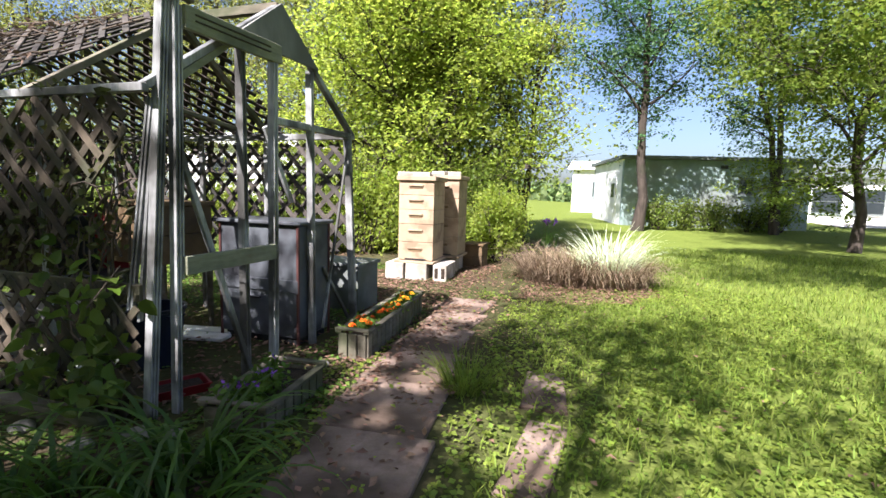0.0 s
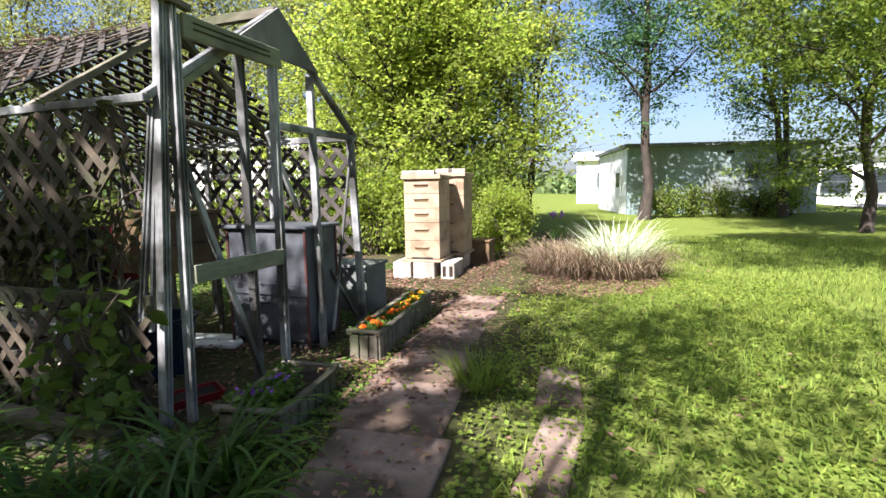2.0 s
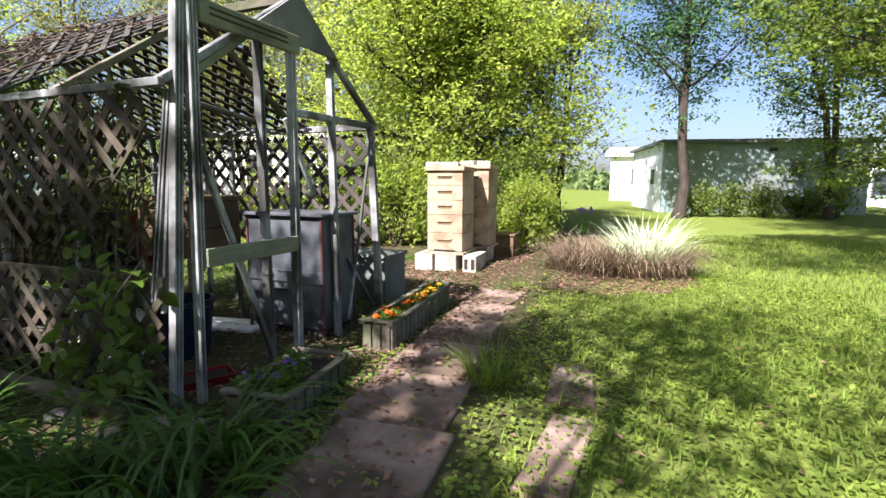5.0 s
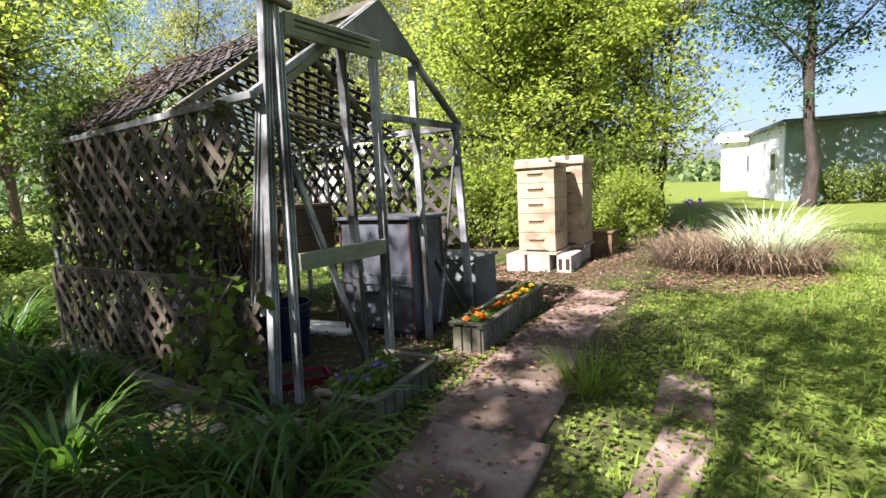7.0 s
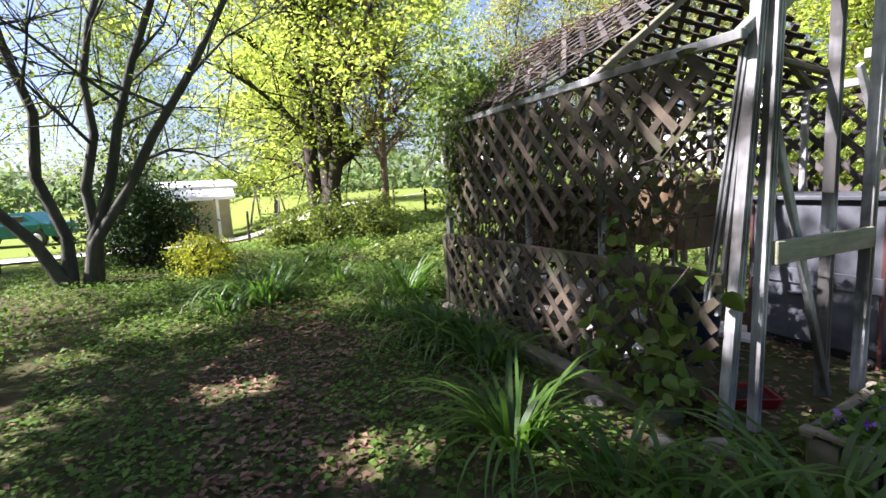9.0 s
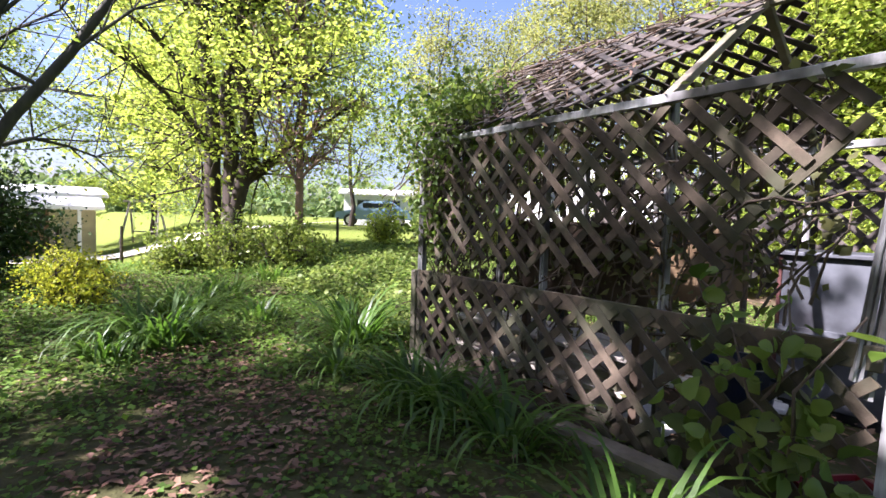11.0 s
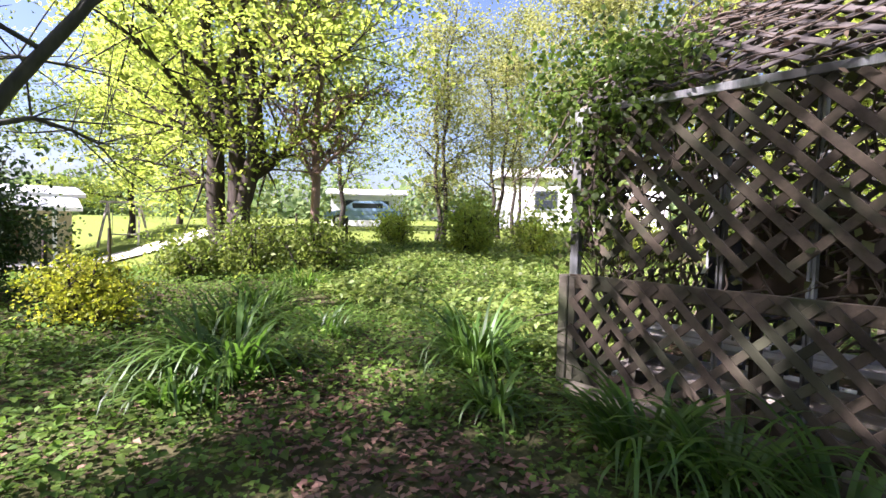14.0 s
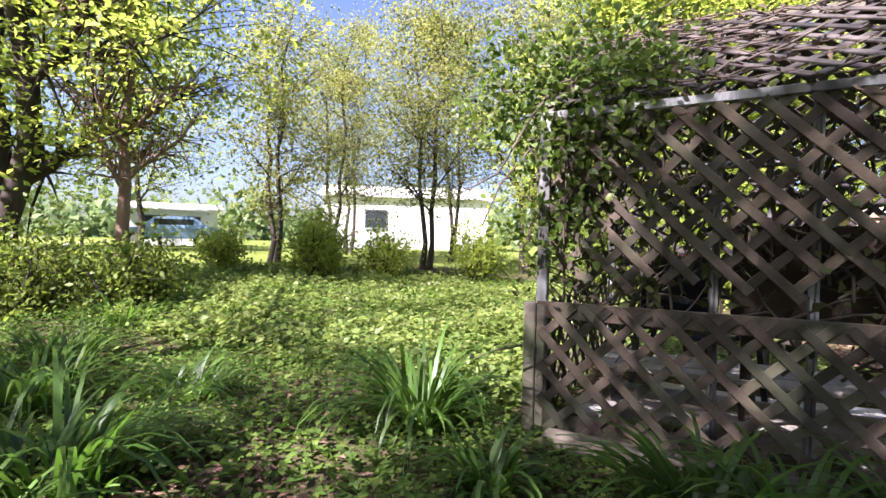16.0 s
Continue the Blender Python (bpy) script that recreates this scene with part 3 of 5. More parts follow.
def build_house():
    h = thing("lattice_house", (0, 0, 0), 0, "weathered grey frame garden house with broken lattice walls", "garden house")
    # corner posts and studs of the open front
    fluted_post(h, (0.0, -0.035, 0), (0.02, 0.09, 1.85), 0.048, 0.036, 3)
    fluted_post(h, (0.04, 0.07, 0), (0.04, 0.125, 1.87), 0.034, 0.036, 2)
    fluted_post(h, (0.045, 0.115, 0.62), (0.045, 0.15, 1.80), 0.016, 0.022, 1, "trim_strip")
    fluted_post(h, (-0.075, -0.045, 0.5), (-0.01, 0.035, 1.40), 0.03, 0.022, 2, "loose_strip", flat=(0.5, -1, 0))
    fluted_post(h, (-0.045, -0.03, 0.45), (0.0, 0.05, 1.41), 0.022, 0.022, 1, "loose_strip", flat=(0.5, -1, 0))
    fluted_post(h, (0.0, GY + 0.06, 0), (0.0, GY - 0.05, EAVE), 0.04, 0.05, 2)
    fluted_post(h, (0.05, 0.735, 0.0), (0.05, 0.755, 1.74), 0.045, 0.04, 2, "door_stile")
    for y0, z0, y1, z1 in ((0.565, 0.0, 0.56, 1.74), (1.20, 0.0, 1.175, 1.77)):
        fluted_post(h, (0.0, y0, z0), (0.0, y1, z1), 0.04, 0.04, 2, "stud")
    fluted_post(h, (GX, -0.02, 0), (GX, -0.02, EAVE), 0.045, 0.045, 2)
    fluted_post(h, (GX, GY, 0), (GX, GY, EAVE), 0.045, 0.045, 2)
    for x in (-0.72, -1.36, -1.68):
        fluted_post(h, (x, 0.045, 0), (x, 0.045, EAVE), 0.035, 0.03, 2, "stud", (0, -1, 0))
        fluted_post(h, (x, GY - 0.04, 0), (x, GY - 0.04, EAVE), 0.035, 0.03, 2, "stud", (0, 1, 0))
    # eaves, ridge, rakes
    part("eave_beam", beam_bm((0.02, -0.01, EAVE), (GX - 0.03, -0.01, EAVE), 0.035, 0.036), M_alu, h)
    part("eave_beam", beam_bm((0.02, GY, EAVE), (GX - 0.03, GY, EAVE), 0.045, 0.045), M_alu, h)
    part("ridge_beam", beam_bm((0.02, GY / 2, RIDGE), (GX - 0.03, GY / 2, RIDGE), 0.04, 0.05), M_oldwood, h)
    for x in (0.0, -0.72, -1.68, GX):
        part("rafter", beam_bm((x, 0, EAVE + 0.01), (x, GY / 2, RIDGE), 0.035, 0.04, (1, 0, 0)), M_alu if x == 0 else M_oldwood, h)
        part("rafter", beam_bm((x, GY, EAVE + 0.01), (x, GY / 2, RIDGE), 0.035, 0.04, (1, 0, 0)), M_alu if x == 0 else M_oldwood, h)
    part("tie_beam", beam_bm((-0.005, 0.8, EAVE - 0.01), (-0.005, GY, EAVE), 0.045, 0.04), M_alu, h)
    part("tie_beam", beam_bm((GX, 0, EAVE), (GX, GY, EAVE), 0.04, 0.04), M_oldwood, h)
    part("rail", beam_bm((-0.03, 0.05, EAVE - 0.04), (-0.03, 0.62, EAVE - 0.1), 0.03, 0.02), M_oldwood, h)
    # sliding door remains: head board, lock rail, braces
    part("head_board", beam_bm((0.065, 0.15, 1.755), (0.065, 0.80, 1.765), 0.024, 0.10), M_greenboard, h, "greenish weathered head board with long grooves")
    for dz in (0.018, -0.008):
        part("groove_strip", beam_bm((0.08, 0.2, 1.757 + dz), (0.08, 0.70, 1.764 + dz), 0.006, 0.006, bevel=0), M_bark, h)
    part("lock_rail", beam_bm((0.065, 0.115, 0.68), (0.065, 0.735, 0.68), 0.024, 0.085), M_greenboard, h, "greenish board across the door opening")
    part("track", beam_bm((0.06, -0.05, 1.86), (0.06, 0.2, 1.835), 0.035, 0.03), M_oldwood, h)
    part("brace", beam_bm((0.02, 0.14, 1.2), (0.02, 0.575, 0.02), 0.03, 0.025, (1, 0, 0)), M_alu, h)
    part("brace", beam_bm((-0.03, 0.78, 1.38), (-0.03, 1.02, 0.95), 0.03, 0.022, (1, 0, 0)), M_alu, h)
    part("brace", beam_bm((0.015, GY - 0.06, 1.38), (0.015, 1.30, 0.08), 0.018, 0.018, (1, 0, 0)), M_alu, h)
    part("brace", beam_bm((-0.02, 1.36, 0.5), (-0.02, GY + 0.03, 0.03), 0.024, 0.02, (1, 0, 0)), M_alu, h)
    part("brace", beam_bm((0.0, 0.12, 1.47), (0.0, 0.50, 1.76), 0.035, 0.03, (1, 0, 0)), M_greenboard, h)
    # boarded gable peak
    zb = 1.785
    k = (RIDGE - EAVE) / (GY / 2)
    half = (RIDGE + 0.01 - zb) / k
    y = GY / 2
    vs = [(xx, yy, zz) for xx in (0.022, 0.040) for yy, zz in ((y - half, zb), (y + half, zb), (y, RIDGE + 0.02))]
    obj("gable_board", vs, [(0, 2, 1), (3, 4, 5), (0, 1, 4, 3), (1, 2, 5, 4), (2, 0, 3, 5)], M_ply, h, label="grey plywood triangle in the gable peak")
    # low lattice skirt on the south side with its rail and posts
    part("rail", beam_bm((GX - 0.02, -0.035, 0.555), (-0.02, -0.035, 0.575), 0.02, 0.075), M_lattice, h)
    part("rail", beam_bm((GX - 0.02, -0.03, 0.06), (-0.02, -0.03, 0.06), 0.02, 0.09), M_lattice, h)
    part("skirt_post", box_bm(GX - 0.075, GX - 0.02, -0.06, 0.0, 0, 0.585), M_oldwood, h)
    part("skirt_post", box_bm(GX - 0.02, GX + 0.02, -0.048, -0.008, 0.02, 0.58), M_oldwood, h)
    lattice(h, (GX, -0.05, 0.02), (1, 0, 0), (0, 0, 1), -GX - 0.03, 0.56, M_lattice, 11)

    # upper lattice on the south side: whole to the west, broken towards the front
    def keep_s(u, v, rng):
        x = GX + u
        if x > -0.20 + 0.12 * math.sin(v * 9 + 1):
            return False
        if x > -0.75 and v < 0.22 + 0.12 * math.sin(u * 23):
            return False
        if x > -1.0 and rng.random() < 0.02:
            return False
        return v > 0.10 + 0.05 * math.sin(u * 31) + (0.05 if x > -1.4 else 0)
    lattice(h, (GX, -0.012, 0.58), (1, 0, 0), (0, 0, 1), -GX - 0.02, EAVE - 0.60, M_lattice, 12, keep=keep_s)
    # north side and west end
    lattice(h, (GX, GY + 0.03, 0.55), (1, 0, 0), (0, 0, 1), -GX - 0.02, EAVE - 0.6, M_lattice_top, 13)
    lattice(h, (GX - 0.03, 0, 0.02), (0, 1, 0), (0, 0, 1), GY, 0.55, M_lattice, 14)
    lattice(h, (GX - 0.03, 0, 0.85), (0, 1, 0), (0, 0, 1), GY, EAVE - 0.87, M_lattice_top, 15, keep=lambda u, v, r: u < 0.5 or v > 0.25)
    # roof slopes
    sl = math.hypot(GY / 2, RIDGE - EAVE)
    up_s = Vector((0, GY / 2, RIDGE - EAVE)).normalized()
    up_n = Vector((0, -GY / 2, RIDGE - EAVE)).normalized()
    lattice(h, (GX - 0.05, -0.04, EAVE + 0.03), (1, 0, 0), up_s, -GX - 0.5, sl, M_lattice_top, 16, keep=lambda u, v, r: u < 1.45 + 0.42 * v / sl + 0.05 * math.sin(v * 20), name="roof_slat", spacing=0.12, width=0.036)
    lattice(h, (GX - 0.05, GY + 0.04, EAVE + 0.03), (1, 0, 0), up_n, -GX - 0.55, sl, M_lattice_top, 17, name="roof_slat", spacing=0.098, width=0.036)
    # dead stems lying over the south roof slope
    rng = np.random.default_rng(5)
    segs = []
    flecks = []
    for _ in range(75):
        u0, v0 = rng.uniform(-0.05, 1.5), rng.uniform(-0.05, sl * 0.95)
        a = rng.normal() * 0.45 + (0.5 if rng.random() < 0.6 else 2.6)
        L = rng.uniform(0.15, 0.6)
        pts = []
        for i in range(4):
            uu, vv = u0 + math.cos(a) * L * i / 3, v0 + math.sin(a) * L * 0.6 * i / 3
            uu, vv = min(uu, 1.5 + 0.4 * max(vv, 0) / sl), min(max(vv, -0.06), sl)
            pts.append(Vector((GX - 0.05 + uu, -0.04, EAVE + 0.05)) + up_s * vv + Vector((0, -0.5, 0.7)) * abs(rng.normal()) * 0.025)
        k = rng.uniform(0.7, 1.5)
        segs.append((pts, [0.004 * k, 0.004 * k, 0.0035 * k, 0.002 * k]))
        flecks += [pts[1], pts[2], pts[3]]
    v, f = tubes(segs, 5)
    tagged(obj("dead_vine", v, f, M_stem, h, smooth=True), "tangle of dead grey vine stems", kind="stuff")
    c = np.array(flecks)
    c = c[rng.integers(0, len(c), 420)] + rng.normal(size=(420, 3)) * 0.025
    tagged(leaf_mesh("dead_leaves", c, 0.045, M_deadleaf, h, rng, flat=0.4, aspect=0.45), "curled dead leaves caught in the vine", kind="stuff")


build_house()


# ---- things in the lattice house ----
def build_cabinet():
    c = thing("storage_cabinet", (-0.345, 1.27, 0), 0, "grey sheet cabinet with dark red corner trim and flat dark lid", "cabinet")
    a, b, z0, z1 = 0.31, 0.18, 0.05, 0.80
    part("body", box_bm(-a, a, -b, b, z0, z1, 0.006), M_bin, c)
    part("lid", box_bm(-a - 0.035, a + 0.03, -b - 0.03, b + 0.03, z1, z1 + 0.025, 0.006), M_bin, c, "slightly overhanging flat lid")
    for sx in (-1, 1):
        for sy in (-1, 1):
            part("corner_trim", box_bm(sx * a - 0.009, sx * a + 0.009, sy * b - 0.009, sy * b + 0.009, 0.0, z1 - 0.002, 0.003), M_bintrim, c, "dark red corner strip")
    part("base", box_bm(-a + 0.02, a - 0.02, -b + 0.02, b - 0.02, 0.0, z0, 0.003), M_dark, c)
    part("rail", box_bm(-a - 0.004, a + 0.004, -b - 0.012, -b - 0.001, 0.36, 0.44, 0.002), M_bin, c)
    part("lift_ring", box_bm(-0.1, 0.02, -b - 0.02, -b - 0.001, 0.30, 0.315, 0.002), M_dark, c)


build_cabinet()


def crate(name, x0, x1, y0, y1, z0, z1, material, label, nb=3, legs=0.0):
    t = thing(name, ((x0 + x1) / 2, (y0 + y1) / 2, 0), 0, label, "crate")
    a, b = (x1 - x0) / 2, (y1 - y0) / 2
    hh = (z1 - z0 - 0.03) / nb
    for i in range(nb):
        part("tier", box_bm(-a, a, -b, b, z0 + i * hh + 0.002, z0 + (i + 1) * hh - 0.002, 0.004), material, t)
    part("lid", box_bm(-a - 0.02, a + 0.02, -b - 0.02, b + 0.02, z1 - 0.03, z1, 0.004), material, t)
    if z0 > 0.03:
        for sx in (-1, 1):
            for sy in (-1, 1):
                part("leg", box_bm(sx * a - 0.03 * (sx > 0), sx * a + 0.03 * (sx < 0), sy * b - 0.03 * (sy > 0), sy * b + 0.03 * (sy < 0), 0, z0, 0.003), M_oldwood, t)
    return t


crate("wooden_hive_box", -1.32, -0.85, 0.78, 1.22, 0.52, 0.93, M_crate, "brown wooden hive box with lid on a stand", 2)
pn = thing("leaning_board", (-1.22, 0.085, 0), 0, "dark brown board on legs inside the lattice wall", "board")
part("panel", beam_bm((0, 0.06, 0.5), (0, -0.01, 0.94), 0.80, 0.015, (0, 1, 0)), M_board, pn)
for sx in (-0.34, 0.34):
    part("leg", box_bm(sx - 0.02, sx + 0.02, 0.045, 0.085, 0.0, 0.52, 0.003), M_board, pn)
crate("utility_box", -0.62, -0.12, 2.05, 2.42, 0.0, 0.42, M_tin, "low grey lidded utility box beside the garden house", 1)


def tub(at, r, hgt, label):
    t = thing("plastic_tub", at, 0, label, "tub")
    bm = bmesh.new()
    prof = [(r * 0.82, 0), (r * 0.9, hgt * 0.5), (r, hgt * 0.94), (r * 1.06, hgt * 0.95), (r * 1.06, hgt), (r * 0.95, hgt), (r * 0.8, 0.03)]
    rings = []
    for rr, z in prof:
        rings.append([bm.verts.new((rr * math.cos(6.2832 * k / 20), rr * math.sin(6.2832 * k / 20), z)) for k in range(20)])
    for i in range(len(rings) - 1):
        for k in range(20):
            bm.faces.new((rings[i][k], rings[i][(k + 1) % 20], rings[i + 1][(k + 1) % 20], rings[i + 1][k]))
    bm.faces.new(rings[-1])
    bm.faces.new(rings[0][::-1])
    part("body", bm, M_bluetub, t)
    part("rim_handle", box_bm(r * 0.9, r * 1.14, -0.05, 0.05, hgt * 0.86, hgt * 0.9, 0.004), M_bluetub, t)
    return t


tub((-0.62, 0.52, 0), 0.17, 0.34, "dark blue plastic tub on the shaded floor")


def garden_chair(at, rz, material, label, frame_mat=None):
    fm = frame_mat or material
    c = thing("garden_chair", at, rz, label, "chair")
    part("seat", box_bm(-0.2, 0.2, -0.2, 0.2, 0.36, 0.385, 0.006), fm, c)
    bm = beam_bm((0, -0.2, 0.38), (0, -0.30, 0.80), 0.38, 0.02, (0, 1, 0))
    part("backrest", bm, material, c)
    for sx in (-1, 1):
        part("armrest", box_bm(sx * 0.21 - 0.02, sx * 0.21 + 0.02, -0.22, 0.2, 0.55, 0.575, 0.006), fm, c)
        for y in (-0.18, 0.18):
            part("leg", beam_bm((sx * 0.19, y, 0.37), (sx * 0.22, y * 1.15, 0), 0.03, 0.03), fm, c)
    return c


garden_chair((-1.72, 0.95, 0), 215, M_red, "black garden chair with a red back behind the lattice", M_dark)
garden_chair((-1.95, 1.15, 0), 20, M_dark, "black garden chair stored inside the lattice house")


def floor_boards():
    for i, (x, y, rz, L) in enumerate(((-1.9, 0.35, 4, 0.8), (-1.2, 0.28, -6, 0.9), (-0.9, 0.95, 12, 0.7), (-1.6, 0.85, -3, 0.9))):
        t = thing("white_board", (x, y, 0.0), rz, "weathered white board lying on the floor", "board", "white boards")
        part("plank", box_bm(-L / 2, L / 2, -0.06, 0.06, 0.004, 0.03, 0.004), M_white, t)
        part("plank", box_bm(-L / 2 + 0.04, L / 2 - 0.03, 0.09, 0.2, 0.004, 0.028, 0.004), M_white, t)


floor_boards()


def slatted_bench():
    t = thing("low_bench", (-1.55, 0.30, 0), 2, "low two-tier bench of pale weathered boards behind the lattice", "bench")
    for z in (0.15, 0.32):
        for k, y in enumerate((-0.13, 0.0, 0.13)):
            part("plank", box_bm(-0.62, 0.62 - 0.03 * k, y - 0.055, y + 0.055, z - 0.022, z, 0.004), M_block, t)
    for x in (-0.55, 0.0, 0.55):
        part("leg", box_bm(x - 0.02, x + 0.02, -0.17, 0.17, 0.0, 0.296, 0.004), M_oldwood, t)


slatted_bench()


def plant_tray(at, rz):
    t = thing("plant_tray", at, rz, "shallow red plastic plant tray on the floor by the corner post", "tray")
    a, b, h = 0.13, 0.08, 0.05
    bm = bmesh.new()
    ring = lambda k, z: [bm.verts.new((sx * a * k, sy * b * k, z)) for sx, sy in ((-1, -1), (1, -1), (1, 1), (-1, 1))]
    rings = [ring(0.88, 0.0), ring(1.0, h), ring(1.06, h), ring(1.06, h + 0.006), ring(0.97, h + 0.006), ring(0.86, 0.006)]
    for lo, hi in zip(rings, rings[1:]):
        for k in range(4):
            bm.faces.new((lo[k], lo[(k + 1) % 4], hi[(k + 1) % 4], hi[k]))
    bm.faces.new(rings[-1])
    bm.faces.new(rings[0][::-1])
    part("body", bm, M_red, t)
    part("soil", box_bm(-a * 0.86, a * 0.86, -b * 0.84, b * 0.84, 0.008, 0.04, 0.0), M_soil, t)


plant_tray((-0.14, 0.24, 0.0), 60)


for x0, x1, y in ((-2.3, -1.25, -0.13), (-1.2, -0.12, -0.15)):
    t = thing("edging_timber", ((x0 + x1) / 2, y, 0), 1.5, "old grey timber laid along the lattice foot", "timber", "edging timbers")
    part("timber", box_bm((x0 - x1) / 2, (x1 - x0) / 2, -0.045, 0.045, -0.03, 0.055, 0.012), M_oldwood, t)
for i, (x, y, s) in enumerate(((0.08, -0.16, 0.06), (-0.05, -0.3, 0.05), (0.2, -0.1, 0.045), (-0.42, -0.28, 0.05), (0.3, 0.85, 0.04))):
    rs = np.random.default_rng(400 + i)
    bm = bmesh.new()
    bmesh.ops.create_icosphere(bm, subdivisions=2, radius=s)
    for vv in bm.verts:
        vv.co = vv.co * (1 + 0.18 * noise.noise(vv.co * 22 + Vector((i * 3.1, 0, 0)))) * 1.0
        vv.co.z *= 0.55
    t = thing("stone", (x, y, s * 0.35), 50 * i, "pale rough stone half sunk in the soil", "stone", "stones")
    part("body", bm, M_stone, t)


# ---- planters ----
def planter(name, p0, p1, width, hgt, label, slat=0.075, flowers=True, seed=3):
    p0, p1 = Vector(p0), Vector(p1)
    L = (p1 - p0).length
    rz = math.degrees(math.atan2(p1.y - p0.y, p1.x - p0.x))
    t = thing(name, tuple((p0 + p1) / 2), rz, label, "planter")
    a, b = L / 2, width / 2
    for sy in (-1, 1):
        n = int(L / slat)
        for i in range(n):
            x = -a + (i + 0.5) * L / n
            y0 = sy * b
            part("side_slat", box_bm(x - L / n * 0.42, x + L / n * 0.42, y0 - 0.009, y0 + 0.009, 0, hgt - 0.02 - 0.004 * (i % 3), 0.003), M_oldwood, t)
        part("top_rail", box_bm(-a - 0.015, a + 0.015, sy * b - 0.02, sy * b + 0.02, hgt - 0.018, hgt, 0.003), M_oldwood, t)
    for sx in (-1, 1):
        for i in range(3):
            y = -b + (i + 0.5) * width / 3
            part("end_slat", box_bm(sx * a - 0.009, sx * a + 0.009, y - width / 7, y + width / 7, 0, hgt - 0.02, 0.003), M_oldwood, t)
        part("end_rail", box_bm(sx * a - 0.02, sx * a + 0.02, -b - 0.02, b + 0.02, hgt - 0.001, hgt + 0.014, 0.003), M_oldwood, t)
    part("soil", box_bm(-a + 0.012, a - 0.012, -b + 0.012, b - 0.012, 0.01, hgt - 0.035, 0.0), M_soil, t)
    return t, L


PL, PLEN = planter("flower_planter", (0.40, 1.03, 0), (0.28, 2.26, 0), 0.185, 0.18, "long wooden slatted planter box with weathered grey-green boards")
LP, _ = planter("low_planter", (0.40, 0.02, 0), (0.33, 0.56, 0), 0.28, 0.13, "low weathered wooden planter box by the open front")


rngl = np.random.default_rng(33)
for i in range(9):
    q = LP.matrix_world @ Vector((rngl.uniform(-0.22, 0.24), rngl.uniform(-0.09, 0.09), 0.09))
    t = thing("bedding_plant", tuple(q), 40 * i, "small leafy bedding plant with purple buds in the low planter", "plant", "bedding plants")
    leaf_mesh("foliage", rngl.normal(size=(70, 3)) * np.array([0.035, 0.035, 0.03]) + np.array([0, 0, 0.05]), 0.035, M_cover, t, rngl)
    leaf_mesh("bloom", rngl.normal(size=(7, 3)) * 0.003 + np.array([0, 0, 0.1]), 0.02, M_purple, t, rngl)


def marigold(at, r, material, seed, hgt):
    rng = np.random.default_rng(seed)
    t = thing("marigold", at, rng.uniform(0, 360), "orange marigold in bloom in the planter" if material is M_orange else "yellow marigold in bloom in the planter", "flower", "marigolds")
    v, f = tubes([([(0, 0, 0), (0.004, 0, hgt * 0.5), (0, 0.003, hgt)], [0.003, 0.003, 0.003])], 5)
    obj("stem", v, f, M_lily, t)
    vs, fs = [], []
    for ring, (n, rr, z, tilt) in enumerate(((9, 1.0, 0.0, 0.15), (8, 0.78, 0.006, 0.5), (6, 0.5, 0.012, 0.9))):
        for k in range(n):
            a = 6.2832 * (k + 0.5 * ring) / n + rng.normal() * 0.1
            d = Vector((math.cos(a), math.sin(a), tilt * 0.5))
            s = Vector((-math.sin(a), math.cos(a), 0)) * r * rr * 0.36
            b = len(vs)
            o = Vector((0, 0, hgt + z))
            vs += [o, o + d * r * rr * 0.7 - s, o + d * r * rr + Vector((0, 0, -0.004)), o + d * r * rr * 0.7 + s]
            fs += [(b, b + 1, b + 2), (b, b + 2, b + 3)]
    obj("bloom", vs, fs, material, t)
    c = rng.normal(size=(60, 3)) * np.array([0.03, 0.03, 0.012]) + np.array([0, 0, hgt * 0.55])
    leaf_mesh("leaves", c, 0.035, M_cover, t, rng, aspect=0.4)


rngm = np.random.default_rng(21)
M0 = PL.matrix_world.copy()
for i in range(26):
    u = (i + 0.5) / 26
    q = M0 @ Vector(((u - 0.5) * (PLEN - 0.12) * 1.0, rngm.uniform(-0.07, 0.07), 0.143))
    gap = 0.3 < u < 0.36
    if gap:
        continue
    marigold(tuple(q), rngm.uniform(0.022, 0.034), M_orange if u < 0.62 else (M_yellow if rngm.random() < 0.8 else M_orange), 100 + i, rngm.uniform(0.02, 0.055))


